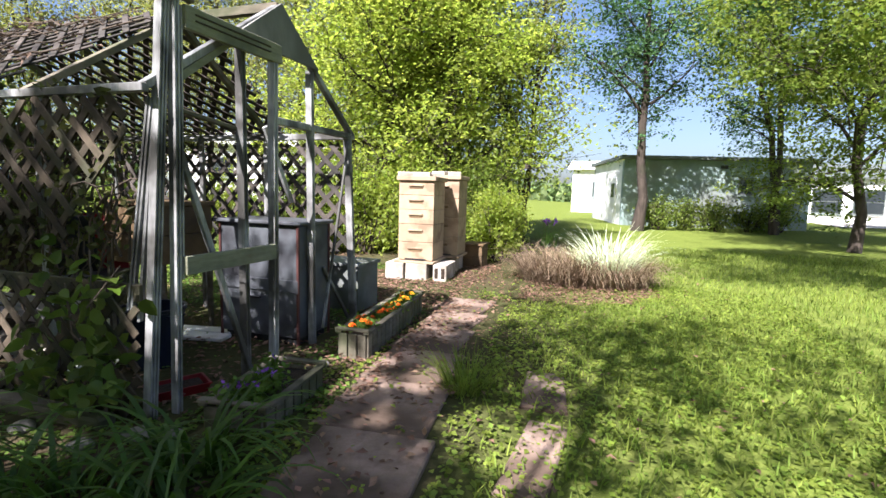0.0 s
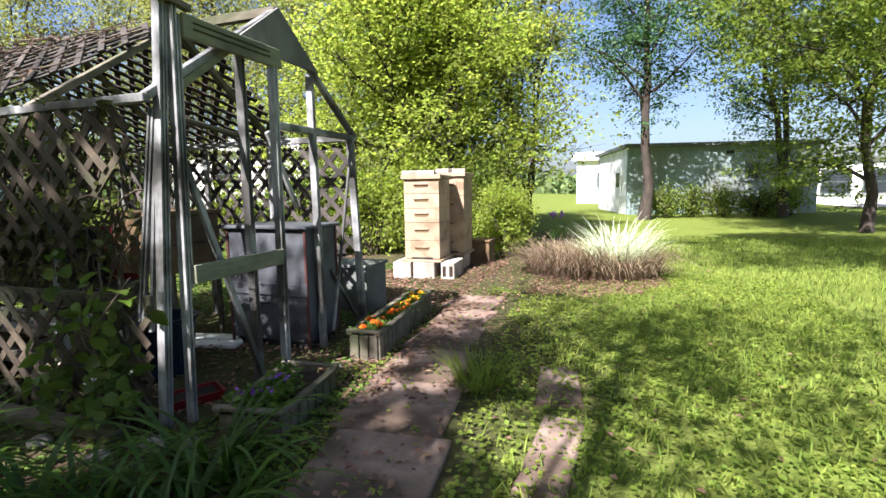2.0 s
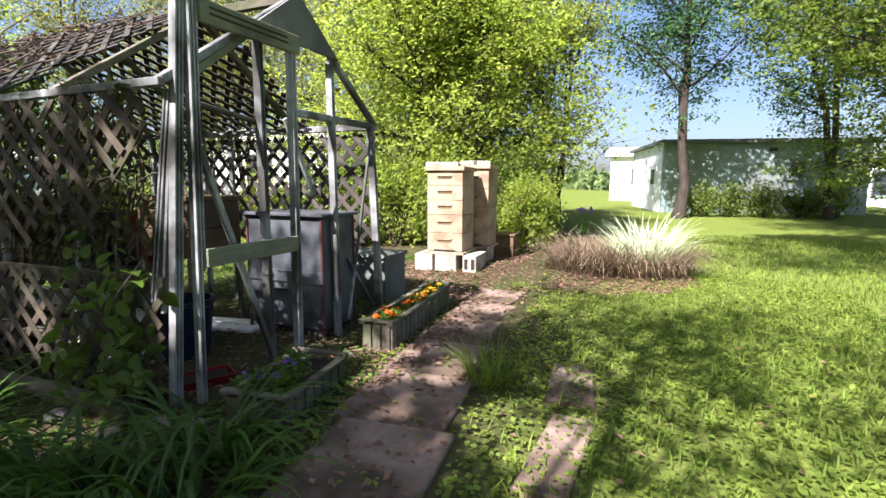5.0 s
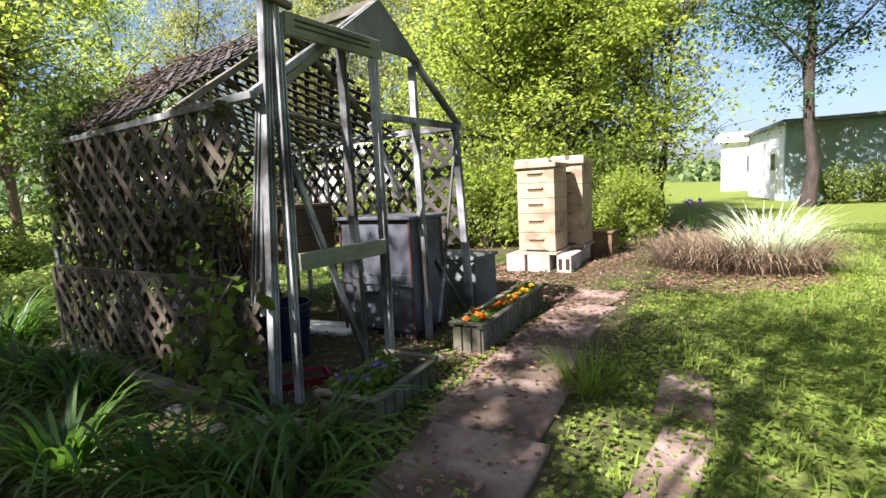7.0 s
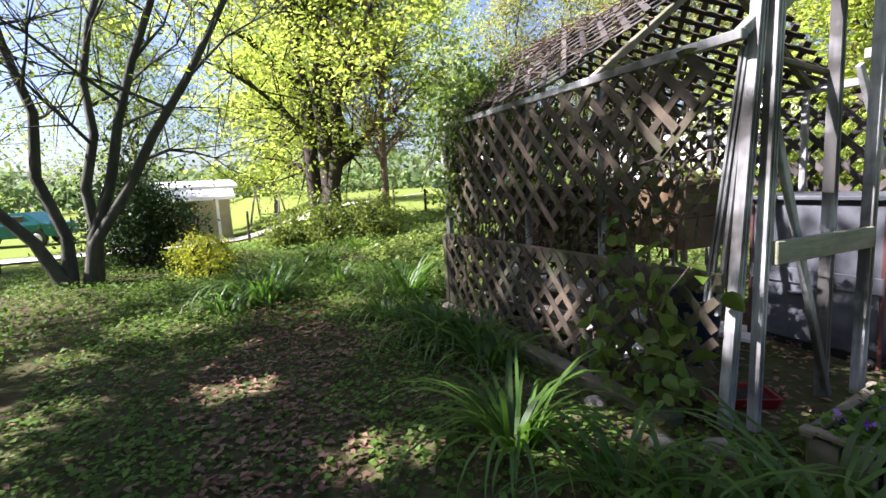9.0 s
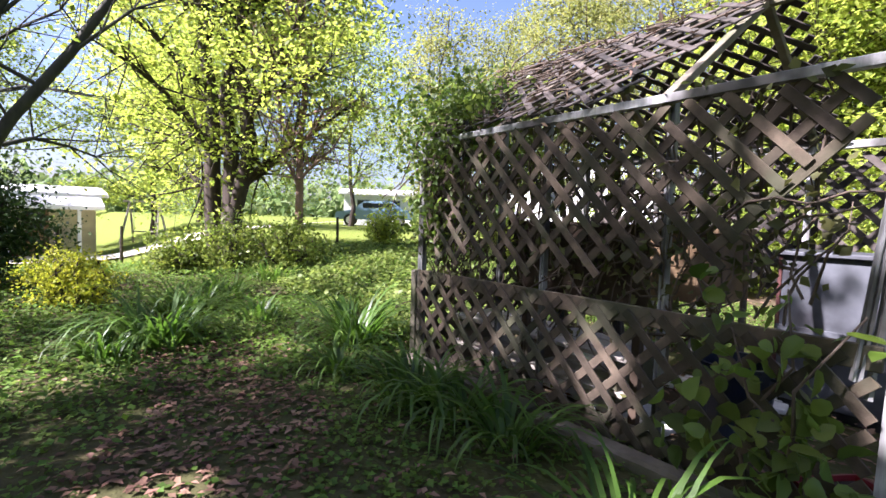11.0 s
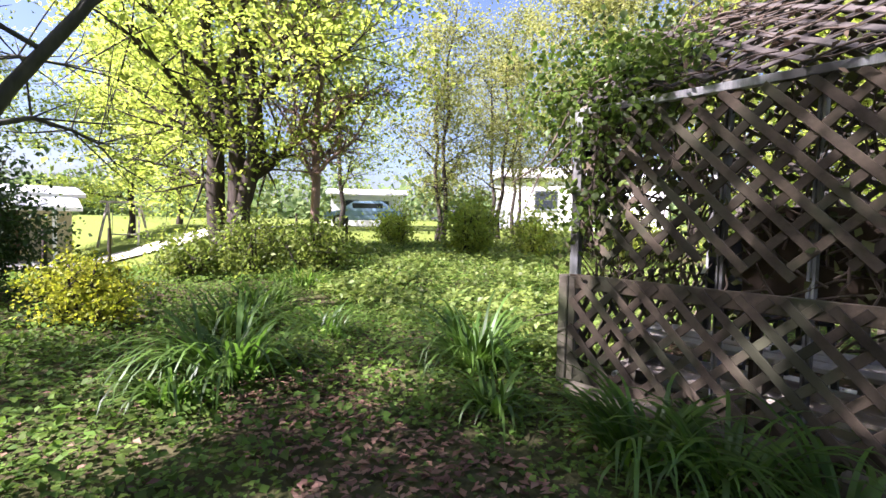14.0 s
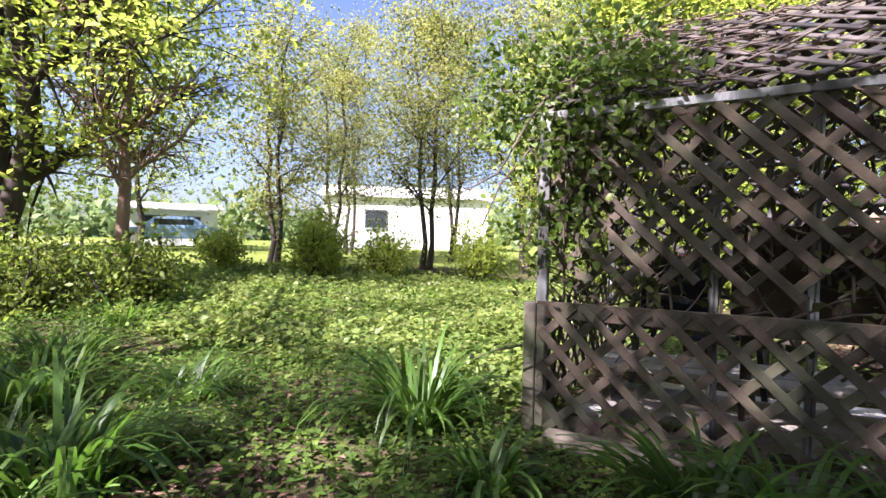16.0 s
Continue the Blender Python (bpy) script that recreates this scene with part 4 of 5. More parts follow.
# ---- beehives ----
def beehive(at, rz, tiers, w, d, stand, label, top_bricks=True):
    hv = thing("beehive", at, rz, label, "beehive", "beehives")
    z = stand
    part("bottom_board", box_bm(-w / 2 - 0.03, w / 2 + 0.03, -d / 2 - 0.07, d / 2 + 0.01, z, z + 0.025, 0.003), M_hive, hv)
    z += 0.03
    for i, hh in enumerate(tiers):
        bd = part("hive_body", box_bm(-w / 2, w / 2, -d / 2, d / 2, z + 0.0015, z + hh - 0.0015, 0.004), M_hive, hv)
        part("hand_cleat", box_bm(-w * 0.22, w * 0.20, -d / 2 - 0.018, -d / 2 - 0.001, z + hh * 0.62, z + hh * 0.62 + 0.02, 0.003), M_hive, bd)
        # thin brown strip paints the shade that falls below the cleat
        part("hand_hold", box_bm(-w * 0.20, w * 0.18, -d / 2 - 0.004, -d / 2 - 0.0005, z + hh * 0.62 - 0.028, z + hh * 0.62 - 0.001, 0.0), M_crate, bd, "brown strip standing for the shade under the cleat")
        z += hh
    part("cover", box_bm(-w / 2 - 0.025, w / 2 + 0.025, -d / 2 - 0.03, d / 2 + 0.025, z, z + 0.05, 0.004), M_hive, hv, "overhanging telescoping cover")
    part("entrance", box_bm(-w * 0.3, w * 0.3, -d / 2 - 0.006, -d / 2 - 0.001, stand + 0.032, stand + 0.05, 0.0), M_dark, hv)
    return hv, z + 0.05


def block(x0, x1, y0, y1, z0, z1, label="pale rough concrete block under a hive", cat="block", core=True):
    t = thing("concrete_block", ((x0 + x1) / 2, (y0 + y1) / 2, z0), 4, label, cat, "blocks under and on the hives")
    a, b, c = (x1 - x0) / 2, (y1 - y0) / 2, z1 - z0
    part("block", box_bm(-a, a, -b, b, 0, c, 0.006), M_block, t)
    if core:
        for s in (-1, 1):
            # the block is solid; a dark plate paints the shade of each hollow
            part("core", box_bm(s * a * 0.5 - a * 0.28, s * a * 0.5 + a * 0.28, -b - 0.001, -b + 0.004, c * 0.18, c * 0.82, 0.002), M_soil, t, "dark plate standing for the shaded hollow of the block")
    return t


hv, HZ = beehive((-0.31, 4.02, 0), 4, (0.215, 0.215, 0.17, 0.17, 0.17), 0.43, 0.50, 0.20, "tall tan wooden beehive of stacked boxes on concrete blocks")
hv2, HZ2 = beehive((-0.20, 4.66, 0), 4, (0.245, 0.245, 0.245, 0.245), 0.43, 0.5, 0.20, "tall tan wooden beehive standing behind another hive")
for b in ((-0.64, -0.42, 3.66, 4.1, 0, 0.2), (-0.40, -0.14, 3.70, 4.2, 0, 0.197), (-0.06, 0.10, 3.72, 4.2, 0, 0.197), (-0.40, 0.0, 4.45, 4.85, 0, 0.197)):
    block(*b, core=b[0] > -0.1)
rb = np.random.default_rng(4)
for x, y, z in ((-0.46, 3.86, HZ), (-0.28, 3.92, HZ), (-0.2, 4.05, HZ), (-0.26, 4.5, HZ2), (-0.1, 4.58, HZ2)):
    t = thing("brick", (x, y, z), rb.uniform(-20, 40), "pale brick weighing down a hive cover", "brick", "bricks on the hives")
    part("body", box_bm(-0.1, 0.1, -0.047, 0.047, 0, 0.055, 0.005), M_block, t)
crate("small_hive", -0.06, 0.22, 5.0, 5.35, 0.0, 0.34, M_crate, "small grey-brown hive box with lid on the mulch", 2)


# ---- far buildings ----
def window(parent, x, z, w, hgt, y, panes=2):
    wd = part("window", box_bm(x - w / 2 - 0.05, x + w / 2 + 0.05, y - 0.05, y + 0.03, z - 0.05, z + hgt + 0.05, 0.004), M_shedroof, parent)
    for i in range(panes):
        zz = z + hgt * i / panes
        part("pane", box_bm(x - w / 2, x + w / 2, y - 0.056, y - 0.05, zz + 0.015, zz + hgt / panes - 0.015, 0.0), M_glass, wd)
    part("sill", box_bm(x - w / 2 - 0.08, x + w / 2 + 0.08, y - 0.1, y - 0.045, z - 0.09, z - 0.05, 0.004), M_shed, wd)


def build_shed():
    p, q = Vector((2.35, 17.4)), Vector((8.6, 18.8))
    L = (q - p).length
    rz = math.degrees(math.atan2(q.y - p.y, q.x - p.x))
    s = thing("block_shed", (p.x, p.y, gz(p.x, p.y)), rz, "low grey-green rendered block building with a flat roof", "building")
    H = 2.4
    part("wall", box_bm(0, L, 0, 0.2, -0.3, H, 0.01), M_shed, s)
    part("wall", box_bm(0.002, 0.2, 0.2, 5, -0.3, H, 0.01), M_whitepaint, s, "white end wall, paler than the grey-green front")
    part("wall", box_bm(L - 0.2, L - 0.002, 0.2, 5, -0.3, H, 0.01), M_shed, s)
    part("wall", box_bm(0, L, 5, 5.2, -0.3, H, 0.01), M_shed, s)
    part("roof", box_bm(-0.15, L + 0.15, -0.2, 5.4, H, H + 0.13, 0.01), M_shedroof, s)
    part("vent", box_bm(L * 0.52, L * 0.56, -0.03, 0.01, H - 0.28, H - 0.16, 0.004), M_dark, s)
    window(s, L * 0.66, 1.25, 0.38, 0.52, 0.0, 3)
    # end wall door
    d = part("door", box_bm(-0.04, 0.01, 0.9, 1.75, -0.1, 1.75, 0.006), M_whitepaint, s)
    part("pane", box_bm(-0.048, -0.041, 1.05, 1.6, 1.0, 1.55, 0.0), M_glass, d)


build_shed()


def simple_house(name, at, rz, L, D, H, ridge, wallm, roofm, label, wins=(), porch=False):
    s = thing(name, (at[0], at[1], gz(at[0], at[1])), rz, label, "building")
    part("wall", box_bm(0, L, 0, D, -0.4, H, 0.02), wallm, s)
    bm = bmesh.new()
    o = 0.3
    pr = [(-o, H - 0.05), (D / 2, H + ridge), (D + o, H - 0.05), (D + o, H + 0.05), (D / 2, H + ridge + 0.12), (-o, H + 0.05)]
    a = [bm.verts.new((-o, y, z)) for y, z in pr]
    b = [bm.verts.new((L + o, y, z)) for y, z in pr]
    for k in range(6):
        bm.faces.new((a[k], a[(k + 1) % 6], b[(k + 1) % 6], b[k]))
    bm.faces.new((a[0], a[5], a[4], a[1])), bm.faces.new((a[1], a[4], a[3], a[2]))
    bm.faces.new((b[1], b[4], b[5], b[0])), bm.faces.new((b[2], b[3], b[4], b[1]))
    bmesh.ops.recalc_face_normals(bm, faces=bm.faces)
    part("roof", bm, roofm, s)
    for x, z, w, hh in wins:
        window(s, x, z, w, hh, 0.0, 2)
    return s


# ---- far buildings, drive and yard ----
simple_house("white_house", (-0.2, 29.0), 0, 3.6, 5.0, 2.6, 0.5, M_whitepaint, M_whitepaint, "white low building across the field", ((1.5, 1.0, 0.6, 0.8),))
simple_house("garage", (11.0, 27.0), -8, 4.0, 5.0, 2.2, 0.7, M_whitepaint, M_shedroof, "white garage with dark door panels beyond the lawn", ((1.0, 0.5, 1.1, 1.1), (2.6, 0.5, 1.1, 1.1)))
simple_house("white_trailer", (-27.0, 11.0), 58, 4.2, 3.0, 1.9, 0.25, M_whitepaint, M_roofpale, "white trailer house beyond the road", ((1.2, 0.9, 0.7, 0.6), (3, 0.9, 0.7, 0.6)))
simple_house("white_barn", (-21.0, 18.5), 35, 9.5, 6.0, 3.0, 0.8, M_whitepaint, M_roofpale, "white barn with pale roof beyond the trees", ((3, 1.2, 1.2, 1.0),))
CAB = simple_house("cabin", (-18.1, -5.05), 95, 3.6, 2.8, 1.88, 0.2, M_cream, M_roofpale, "small cream cabin with a pale porch roof beside the drive", ())
part("porch_roof", beam_bm((1.7, -1.05, 1.54), (1.7, -0.02, 1.92), 4.0, 0.05, (0, 0, 1)), M_roofpale, CAB)
part("fascia", beam_bm((-0.3, -1.07, 1.50), (3.7, -1.07, 1.50), 0.03, 0.10, (0, 0, 1)), M_whitepaint, CAB)
for x in (0.1, 1.5, 3.1):
    part("porch_post", box_bm(x - 0.045, x + 0.045, -0.95, -0.86, -0.1, 1.55, 0.006), M_whitepaint, CAB)
part("porch_floor", box_bm(-0.1, 3.6, -1.0, -0.02, -0.1, 0.06, 0.01), M_block, CAB)
DOOR = part("door", box_bm(1.85, 2.45, -0.03, 0.005, 0.06, 1.5, 0.006), M_crate, CAB, "brown wooden door")
part("door_pane", box_bm(1.98, 2.32, -0.04, -0.032, 0.8, 1.38, 0.004), M_glass, DOOR)
part("panel", box_bm(1.3, 1.75, -0.05, 0.005, 0.06, 0.75, 0.006), M_bintrim, CAB, "dark red board panel")
part("window", box_bm(0.3, 0.9, -0.03, 0.005, 0.7, 1.3, 0.006), M_glass, CAB)


def build_drive():
    near = [(-12.3, -12), (-12.4, -7), (-12.7, -3), (-13.6, -1.7), (-14.6, -0.4), (-15.5, 1.0), (-17.5, 3.2), (-21, 5.5), (-28, 9), (-45, 22)]
    off = [(-3.2, 0), (-3.4, 0), (-3.7, 0), (-3.5, 0), (-3.6, 0.6), (-3.7, 1.0), (-3.5, 1.4), (-3, 1.7), (-3, 2), (-3, 2)]
    cols, steps = 5, 6
    vs, fs = [], []
    for i in range(len(near) - 1):
        for k in range(steps + (i == len(near) - 2)):
            u = k / steps
            px, py = near[i][0] + (near[i + 1][0] - near[i][0]) * u, near[i][1] + (near[i + 1][1] - near[i][1]) * u
            ox, oy = off[i][0] + (off[i + 1][0] - off[i][0]) * u, off[i][1] + (off[i + 1][1] - off[i][1]) * u
            for c in range(cols):
                x, y = px + ox * c / (cols - 1), py + oy * c / (cols - 1)
                vs.append((x, y, gz(x, y) + 0.045))
    for r in range(len(vs) // cols - 1):
        for c in range(cols - 1):
            q = r * cols + c
            fs.append((q, q + 1, q + cols + 1, q + cols))
    tagged(obj("drive", vs, fs, M_concrete), "pale sunlit concrete drive", "road", kind="structure")
    vs, fs = [], []
    for i, (x, y) in enumerate(((11, 24), (16, 25.5), (40, 30))):
        for sy in (-1.6, 1.6):
            vs.append((x, y + sy, gz(x, y + sy) + 0.03))
    fs = [(0, 2, 3, 1), (2, 4, 5, 3)]
    tagged(obj("road", vs, fs, M_concrete), "pale sunlit driveway beyond the lawn", "road", kind="structure")


build_drive()

# ---- trees ----
# light falls through gaps in the crowns onto these spots (place, height, radius)
GAPS = (
    (0.63, 0.66, 0, 0.18),
    (0.94, 0.86, 0, 0.18),
    (0.9, 0.38, 0, 0.13),
    (1.6, 0.3, 0, 0.2),
    (-3.47, -1.82, 0, 0.35),
    (-1.46, -1.66, 0, 0.22),
    (-2.59, -2.7, 0, 0.25),
    (-0.51, -1.16, 0, 0.2),
    (-3.28, -2, 0, 0.3),
    (-5.06, 0.21, 0, 0.3),
    (-2.95, -0.72, 0, 0.15),
    (-3, -2.13, 0, 0.3),
    (-3.35, -1.43, 0, 0.2),
    (-5.46, 0.97, 0, 0.3),
    (-4.87, -0.21, 0, 0.25),
    (-3.12, -0.77, 0, 0.15),
    (-0.32, -0.75, 0.3, 0.28),
    (-0.25, 0, 1.12, 0.13),
    (0.03, 0.05, 1, 0.18),
    (0.03, 0.08, 1.45, 0.18),
    (0.03, 0.05, 0.7, 0.14),
    (0.02, 0, 0.4, 0.14),
    (-0.45, 1.08, 0.3, 0.1),
    (-0.3, 1.08, 0.55, 0.08),
    (-2.9, -0.2, 0.35, 0.3),
    (0.1, 3.7, 0.9, 0.2),
    (-0.95, -0.05, 0.3, 0.17),
    (0.55, 0.9, 0.1, 0.2),
    (1.3, 0.45, 0, 0.18),
    (-4.2, 1.3, 0.2, 0.6),
    (-5.6, 2.3, 0.2, 0.8),
    (-3.15, -2.0, 0, 0.42),
    (-1.5, -0.05, 0.35, 0.12),
    (-2.0, -0.05, 0.95, 0.1),
    (-0.28, 0.0, 1.1, 0.16),
    (-5.3, -1.95, 0.4, 0.5),
)
for i, (x, y, hh, n) in enumerate(((-2.3, 7.0, 7.5, 26000), (-1.25, 7.9, 8.0, 26000), (-3.6, 8.2, 8.0, 22000), (-1.7, 9.9, 8.5, 18000), (-1.9, 10.0, 9.0, 18000))):
    tree("maple_tree", (x, y, 0), hh, 0.09, M_bark, M_leafY, int(n * 1.3), 0.085, 31 + i, "leafy yellow-green young maple behind the hives", limbs=24, cb=0.08, spread=0.30, twigs=5, scatter=0.26, group="yellow-green maples")
tree("slender_tree", (0.0, 8.8, 0), 6.2, 0.045, M_bark, M_leafB, 6500, 0.08, 44, "slender olive-leaved tree with several thin dark stems", trunks=((0.05, 0), (-0.06, 0.02), (0.14, -0.03), (0.0, 0.08), (-0.12, 0)), limbs=8, cb=0.28, spread=0.20, twigs=4, scatter=0.2)
tree("lawn_tree", (2.75, 14.6, gz(2.7, 14.6)), 10.5, 0.16, M_bark, M_leafT, 24000, 0.11, 35, "tall dark-trunked tree with blue-green leaves by the shed corner", limbs=16, cb=0.30, spread=0.32, twigs=4, scatter=0.35, group="lawn trees")
tree("lawn_tree", (6.9, 15.9, gz(6.9, 15.9)), 10.5, 0.10, M_bark, M_leafT, 26000, 0.11, 36, "tall tree with two leaning dark trunks before the shed", trunks=((-0.16, -0.02), (-0.06, 0)), limbs=10, cb=0.28, spread=0.30, twigs=4, scatter=0.35, group="lawn trees")
tree("lawn_tree", (6.9, 11.0, gz(8, 11)), 8.5, 0.10, M_bark, M_leafG, 60000, 0.10, 37, "leafy green tree with low boughs on the lawn", limbs=20, cb=0.13, spread=0.42, twigs=5, scatter=0.32, group="lawn trees")
tree("lawn_tree", (11.5, 16.5, gz(8, 17)), 9.0, 0.14, M_bark, M_leafG, 15000, 0.15, 38, "leafy green tree on the far lawn", limbs=16, cb=0.2, spread=0.4, twigs=5, scatter=0.4, group="lawn trees")
tree("bare_tree", (-8.7, 1.47, gz(-8.7, 1.5)), 7.0, 0.09, M_barkred, M_leafB, 700, 0.06, 39, "nearly bare reddish-barked tree with fine twigs", limbs=26, cb=0.2, spread=0.20, twigs=10, scatter=0.12, up=1.5)
tree("dark_oak", (-10.0, 0.45, gz(-10, 0.45)), 9.5, 0.19, M_bark, M_leafY, 70000, 0.09, 40, "big oak with three dark trunks and fresh yellow-green leaves", trunks=((-0.05, -0.05), (0.01, 0.01), (0.05, 0.05)), limbs=11, cb=0.12, spread=0.34, twigs=7, scatter=0.34, offs=0.17, droop=0.03)
tree("leaning_tree", (-5.85, -3.3, gz(-5.8, -3.3)), 6.2, 0.065, M_barkgrey, M_leafG, 3600, 0.065, 41, "leaning grey multi-stemmed tree with sparse leaves", trunks=((0.0, -0.10), (0.12, 0.58), (0.05, 0.32), (-0.05, -0.72), (-0.10, 0.10)), limbs=9, cb=0.28, spread=0.34, twigs=4, scatter=0.3, offs=0.15, gaps=GAPS)
for i, (x, y, hh, m, n) in enumerate(((-11.5, 6.5, 6.5, M_leafB, 9000), (-12.5, 9.8, 7.5, M_leafB, 11000), (-8.2, 8.6, 7.5, M_leafB, 13000), (-6.0, 10.0, 8, M_leafB, 8000), (-9.5, 12.5, 9, M_leafB, 13000), (-4.4, 12.0, 8.5, M_leafB, 8500), (-14.5, 13.0, 9, M_leafB, 12000), (-7.0, 15.0, 9.5, M_leafB, 8000))):
    tree("young_tree", (x, y, gz(x, y)), hh, 0.07, M_bark, m, int(n * 1.25), 0.09, 50 + i, "slender young tree with thin fresh leaves", trunks=((0.04, 0.02), (-0.07, 0.03)), limbs=12, cb=0.2, spread=0.26, twigs=4, scatter=0.32, group="young trees")
for i, (x, y, hh, n) in enumerate(((-23.5, 0.6, 8.5, 24000), (-10.6, -11.5, 9, 18000), (-20.5, 3.0, 10, 14000), (-23.5, -5.0, 10, 12000), (-23.0, 9.5, 10, 12000), (-9.6, -12.2, 9, 18000), (-18.0, -10.0, 9, 12000), (-27.0, 3.0, 10, 10000))):
    tree("yard_tree", (x, y, gz(x, y)), hh, 0.13, M_bark, M_leafY if i % 2 == 0 else M_leafG, int(n * 1.4), 0.12, 60 + i, "broad leafy tree in the neighbouring yard", limbs=14, cb=0.18, spread=0.42, twigs=5, scatter=0.4, group="yard trees")
for i, (x, y, hh, n, cb, r, sp, lb, tw) in enumerate(((-2.7, -5.6, 7.5, 9000, 0.34, 0.13, 0.32, 13, 3), (-1.0, -5.0, 6.8, 34000, 0.34, 0.11, 0.30, 15, 4), (-4.8, -7.0, 7.5, 5500, 0.36, 0.12, 0.32, 9, 2), (0.75, -3.4, 7.0, 1800, 0.40, 0.07, 0.32, 8, 1), (1.9, -3.9, 7.0, 1100, 0.45, 0.07, 0.36, 8, 1), (3.6, -3.6, 6.5, 2600, 0.36, 0.08, 0.34, 9, 2), (5.3, 1.5, 8.2, 17000, 0.50, 0.12, 0.34, 12, 3))):
    tree("shade_tree", (x, y, 0), hh, r, M_bark, M_leafG, n, 0.10, 70 + i, "tall leafy tree shading the garden path", limbs=lb, cb=cb, spread=sp, twigs=tw, scatter=0.30, group="shade trees", gaps=GAPS, trunks=((-0.22, 0.1),) if x > 5 else ((0, 0),))

# unseen trees, added in the south to block low sky light and deepen shade
for i, (x, y, hh) in enumerate(((-4.6, -13.5, 10.0), (-0.6, -12.6, 9.6), (3.4, -13.2, 10.0), (7.4, -12.2, 9.5))):
    tree("sky_block_tree", (x, y, 0), hh, 0.15, M_bark, M_leafG, 9000, 0.2, 140 + i, "broad leafy tree added out of view to block southern sky light", limbs=16, cb=0.1, spread=0.36, twigs=5, scatter=0.4, group="southern edge trees", gaps=GAPS)

# ---- shrubs ----
for i, (x, y, hh, r, m, n, s) in enumerate(((-1.9, 5.6, 1.5, 0.8, M_leafY, 4500, 0.07), (-1.0, 5.9, 1.4, 0.8, M_leafY, 4500, 0.07), (0.22, 5.9, 1.1, 0.55, M_leafY, 6500, 0.055), (0.15, 6.8, 1.0, 0.5, M_leafY, 5500, 0.055), (-0.3, 7.0, 1.8, 0.7, M_leafG, 5500, 0.06), (-2.9, 5.0, 1.4, 0.8, M_leafG, 4000, 0.07), (-3.2, 6.4, 1.8, 0.9, M_leafG, 4000, 0.08))):
    shrub("green_shrub", (x, y, 0), hh, r, m, n, s, 80 + i, "bright green leafy shrub at the edge of the mulch", group="green shrubs")
for i in range(5):
    shrub("green_shrub", (3.4 + i * 0.95, 15.6 + i * 0.32, gz(5, 16)), 0.9, 0.7, M_leafG, 1600, 0.09, 90 + i, "low dark green shrub along the shed wall", group="shrubs by the shed")
shrub("golden_shrub", (-5.3, -1.95, gz(-5.3, -2)), 0.54, 0.34, M_leafGold, 6200, 0.03, 97, "golden yellow-leaved shrub in the leaf litter")
shrub("evergreen_bush", (-7.2, -2.85, gz(-7.2, -2.85)), 1.62, 0.92, M_leafD, 12000, 0.06, 98, "dense dark evergreen bush beside a leaning tree")
for i, (x, y, hh, r) in enumerate(((-7.6, 0.1, 0.75, 0.7), (-7.0, 0.7, 0.65, 0.6), (-7.9, -0.6, 0.5, 0.55))):
    shrub("border_shrub", (x, y, gz(x, y)), hh, r, M_leafG, 3200, 0.06, 101 + i, "mid green border shrub with pale buds", group="border shrubs")
for i, (x, y, hh, r) in enumerate(((-8.0, 4.4, 1.0, 0.7), (-8.9, 5.3, 1.2, 0.8), (-7.3, 5.6, 0.9, 0.7), (-10.5, 4.4, 0.8, 0.7), (-6.0, 7.0, 1.0, 0.8))):
    shrub("green_shrub", (x, y, gz(x, y)), hh, r, M_leafY, 3200, 0.075, 110 + i, "sunlit green shrub at the far side of the bed", group="far shrubs")

# ---- daylilies ----
for i, (x, y, n, L, r, near) in enumerate(((-0.32, -0.75, 75, 0.62, 0.07, 1), (-1.70, -0.52, 100, 0.50, 0.12, 1), (-2.85, -0.26, 150, 0.72, 0.11, 1), (-2.35, -0.62, 50, 0.40, 0.09, 1), (-3.55, -1.42, 170, 0.68, 0.2, 1), (-3.3, -1.75, 50, 0.50, 0.1, 1), (-4.6, -1.1, 120, 0.55, 0.22, 0), (-5.5, -0.6, 120, 0.45, 0.26, 0), (0.42, -0.20, 60, 0.58, 0.12, 1), (0.62, -0.50, 60, 0.56, 0.12, 1), (0.28, -0.55, 40, 0.5, 0.1, 1), (-1.1, -0.42, 60, 0.46, 0.12, 1), (-1.45, -0.42, 70, 0.5, 0.14, 1), (-6.4, 0.3, 120, 0.45, 0.28, 0), (-6.0, 1.2, 100, 0.4, 0.26, 0), (-6.7, 2.3, 110, 0.4, 0.3, 0), (-7.4, 1.6, 110, 0.4, 0.26, 0), (-5.3, 3.6, 80, 0.4, 0.22, 0), (0.08, -0.62, 34, 0.40, 0.08, 1), (-4.1, -0.6, 60, 0.42, 0.16, 1))):
    lily_clump((x, y, gz(x, y)), n, L, 200 + i, "arching clump of green strap-leaved daylilies", r, 0.02, single=bool(near))
# fine grass tuft beside the path
tagged(lily_clump((1.17, 0.86, 0), 260, 0.27, 240, "soft tuft of fine green grass by the path", 0.12, 0.004, 1.2, M_grass), group="grass tufts")


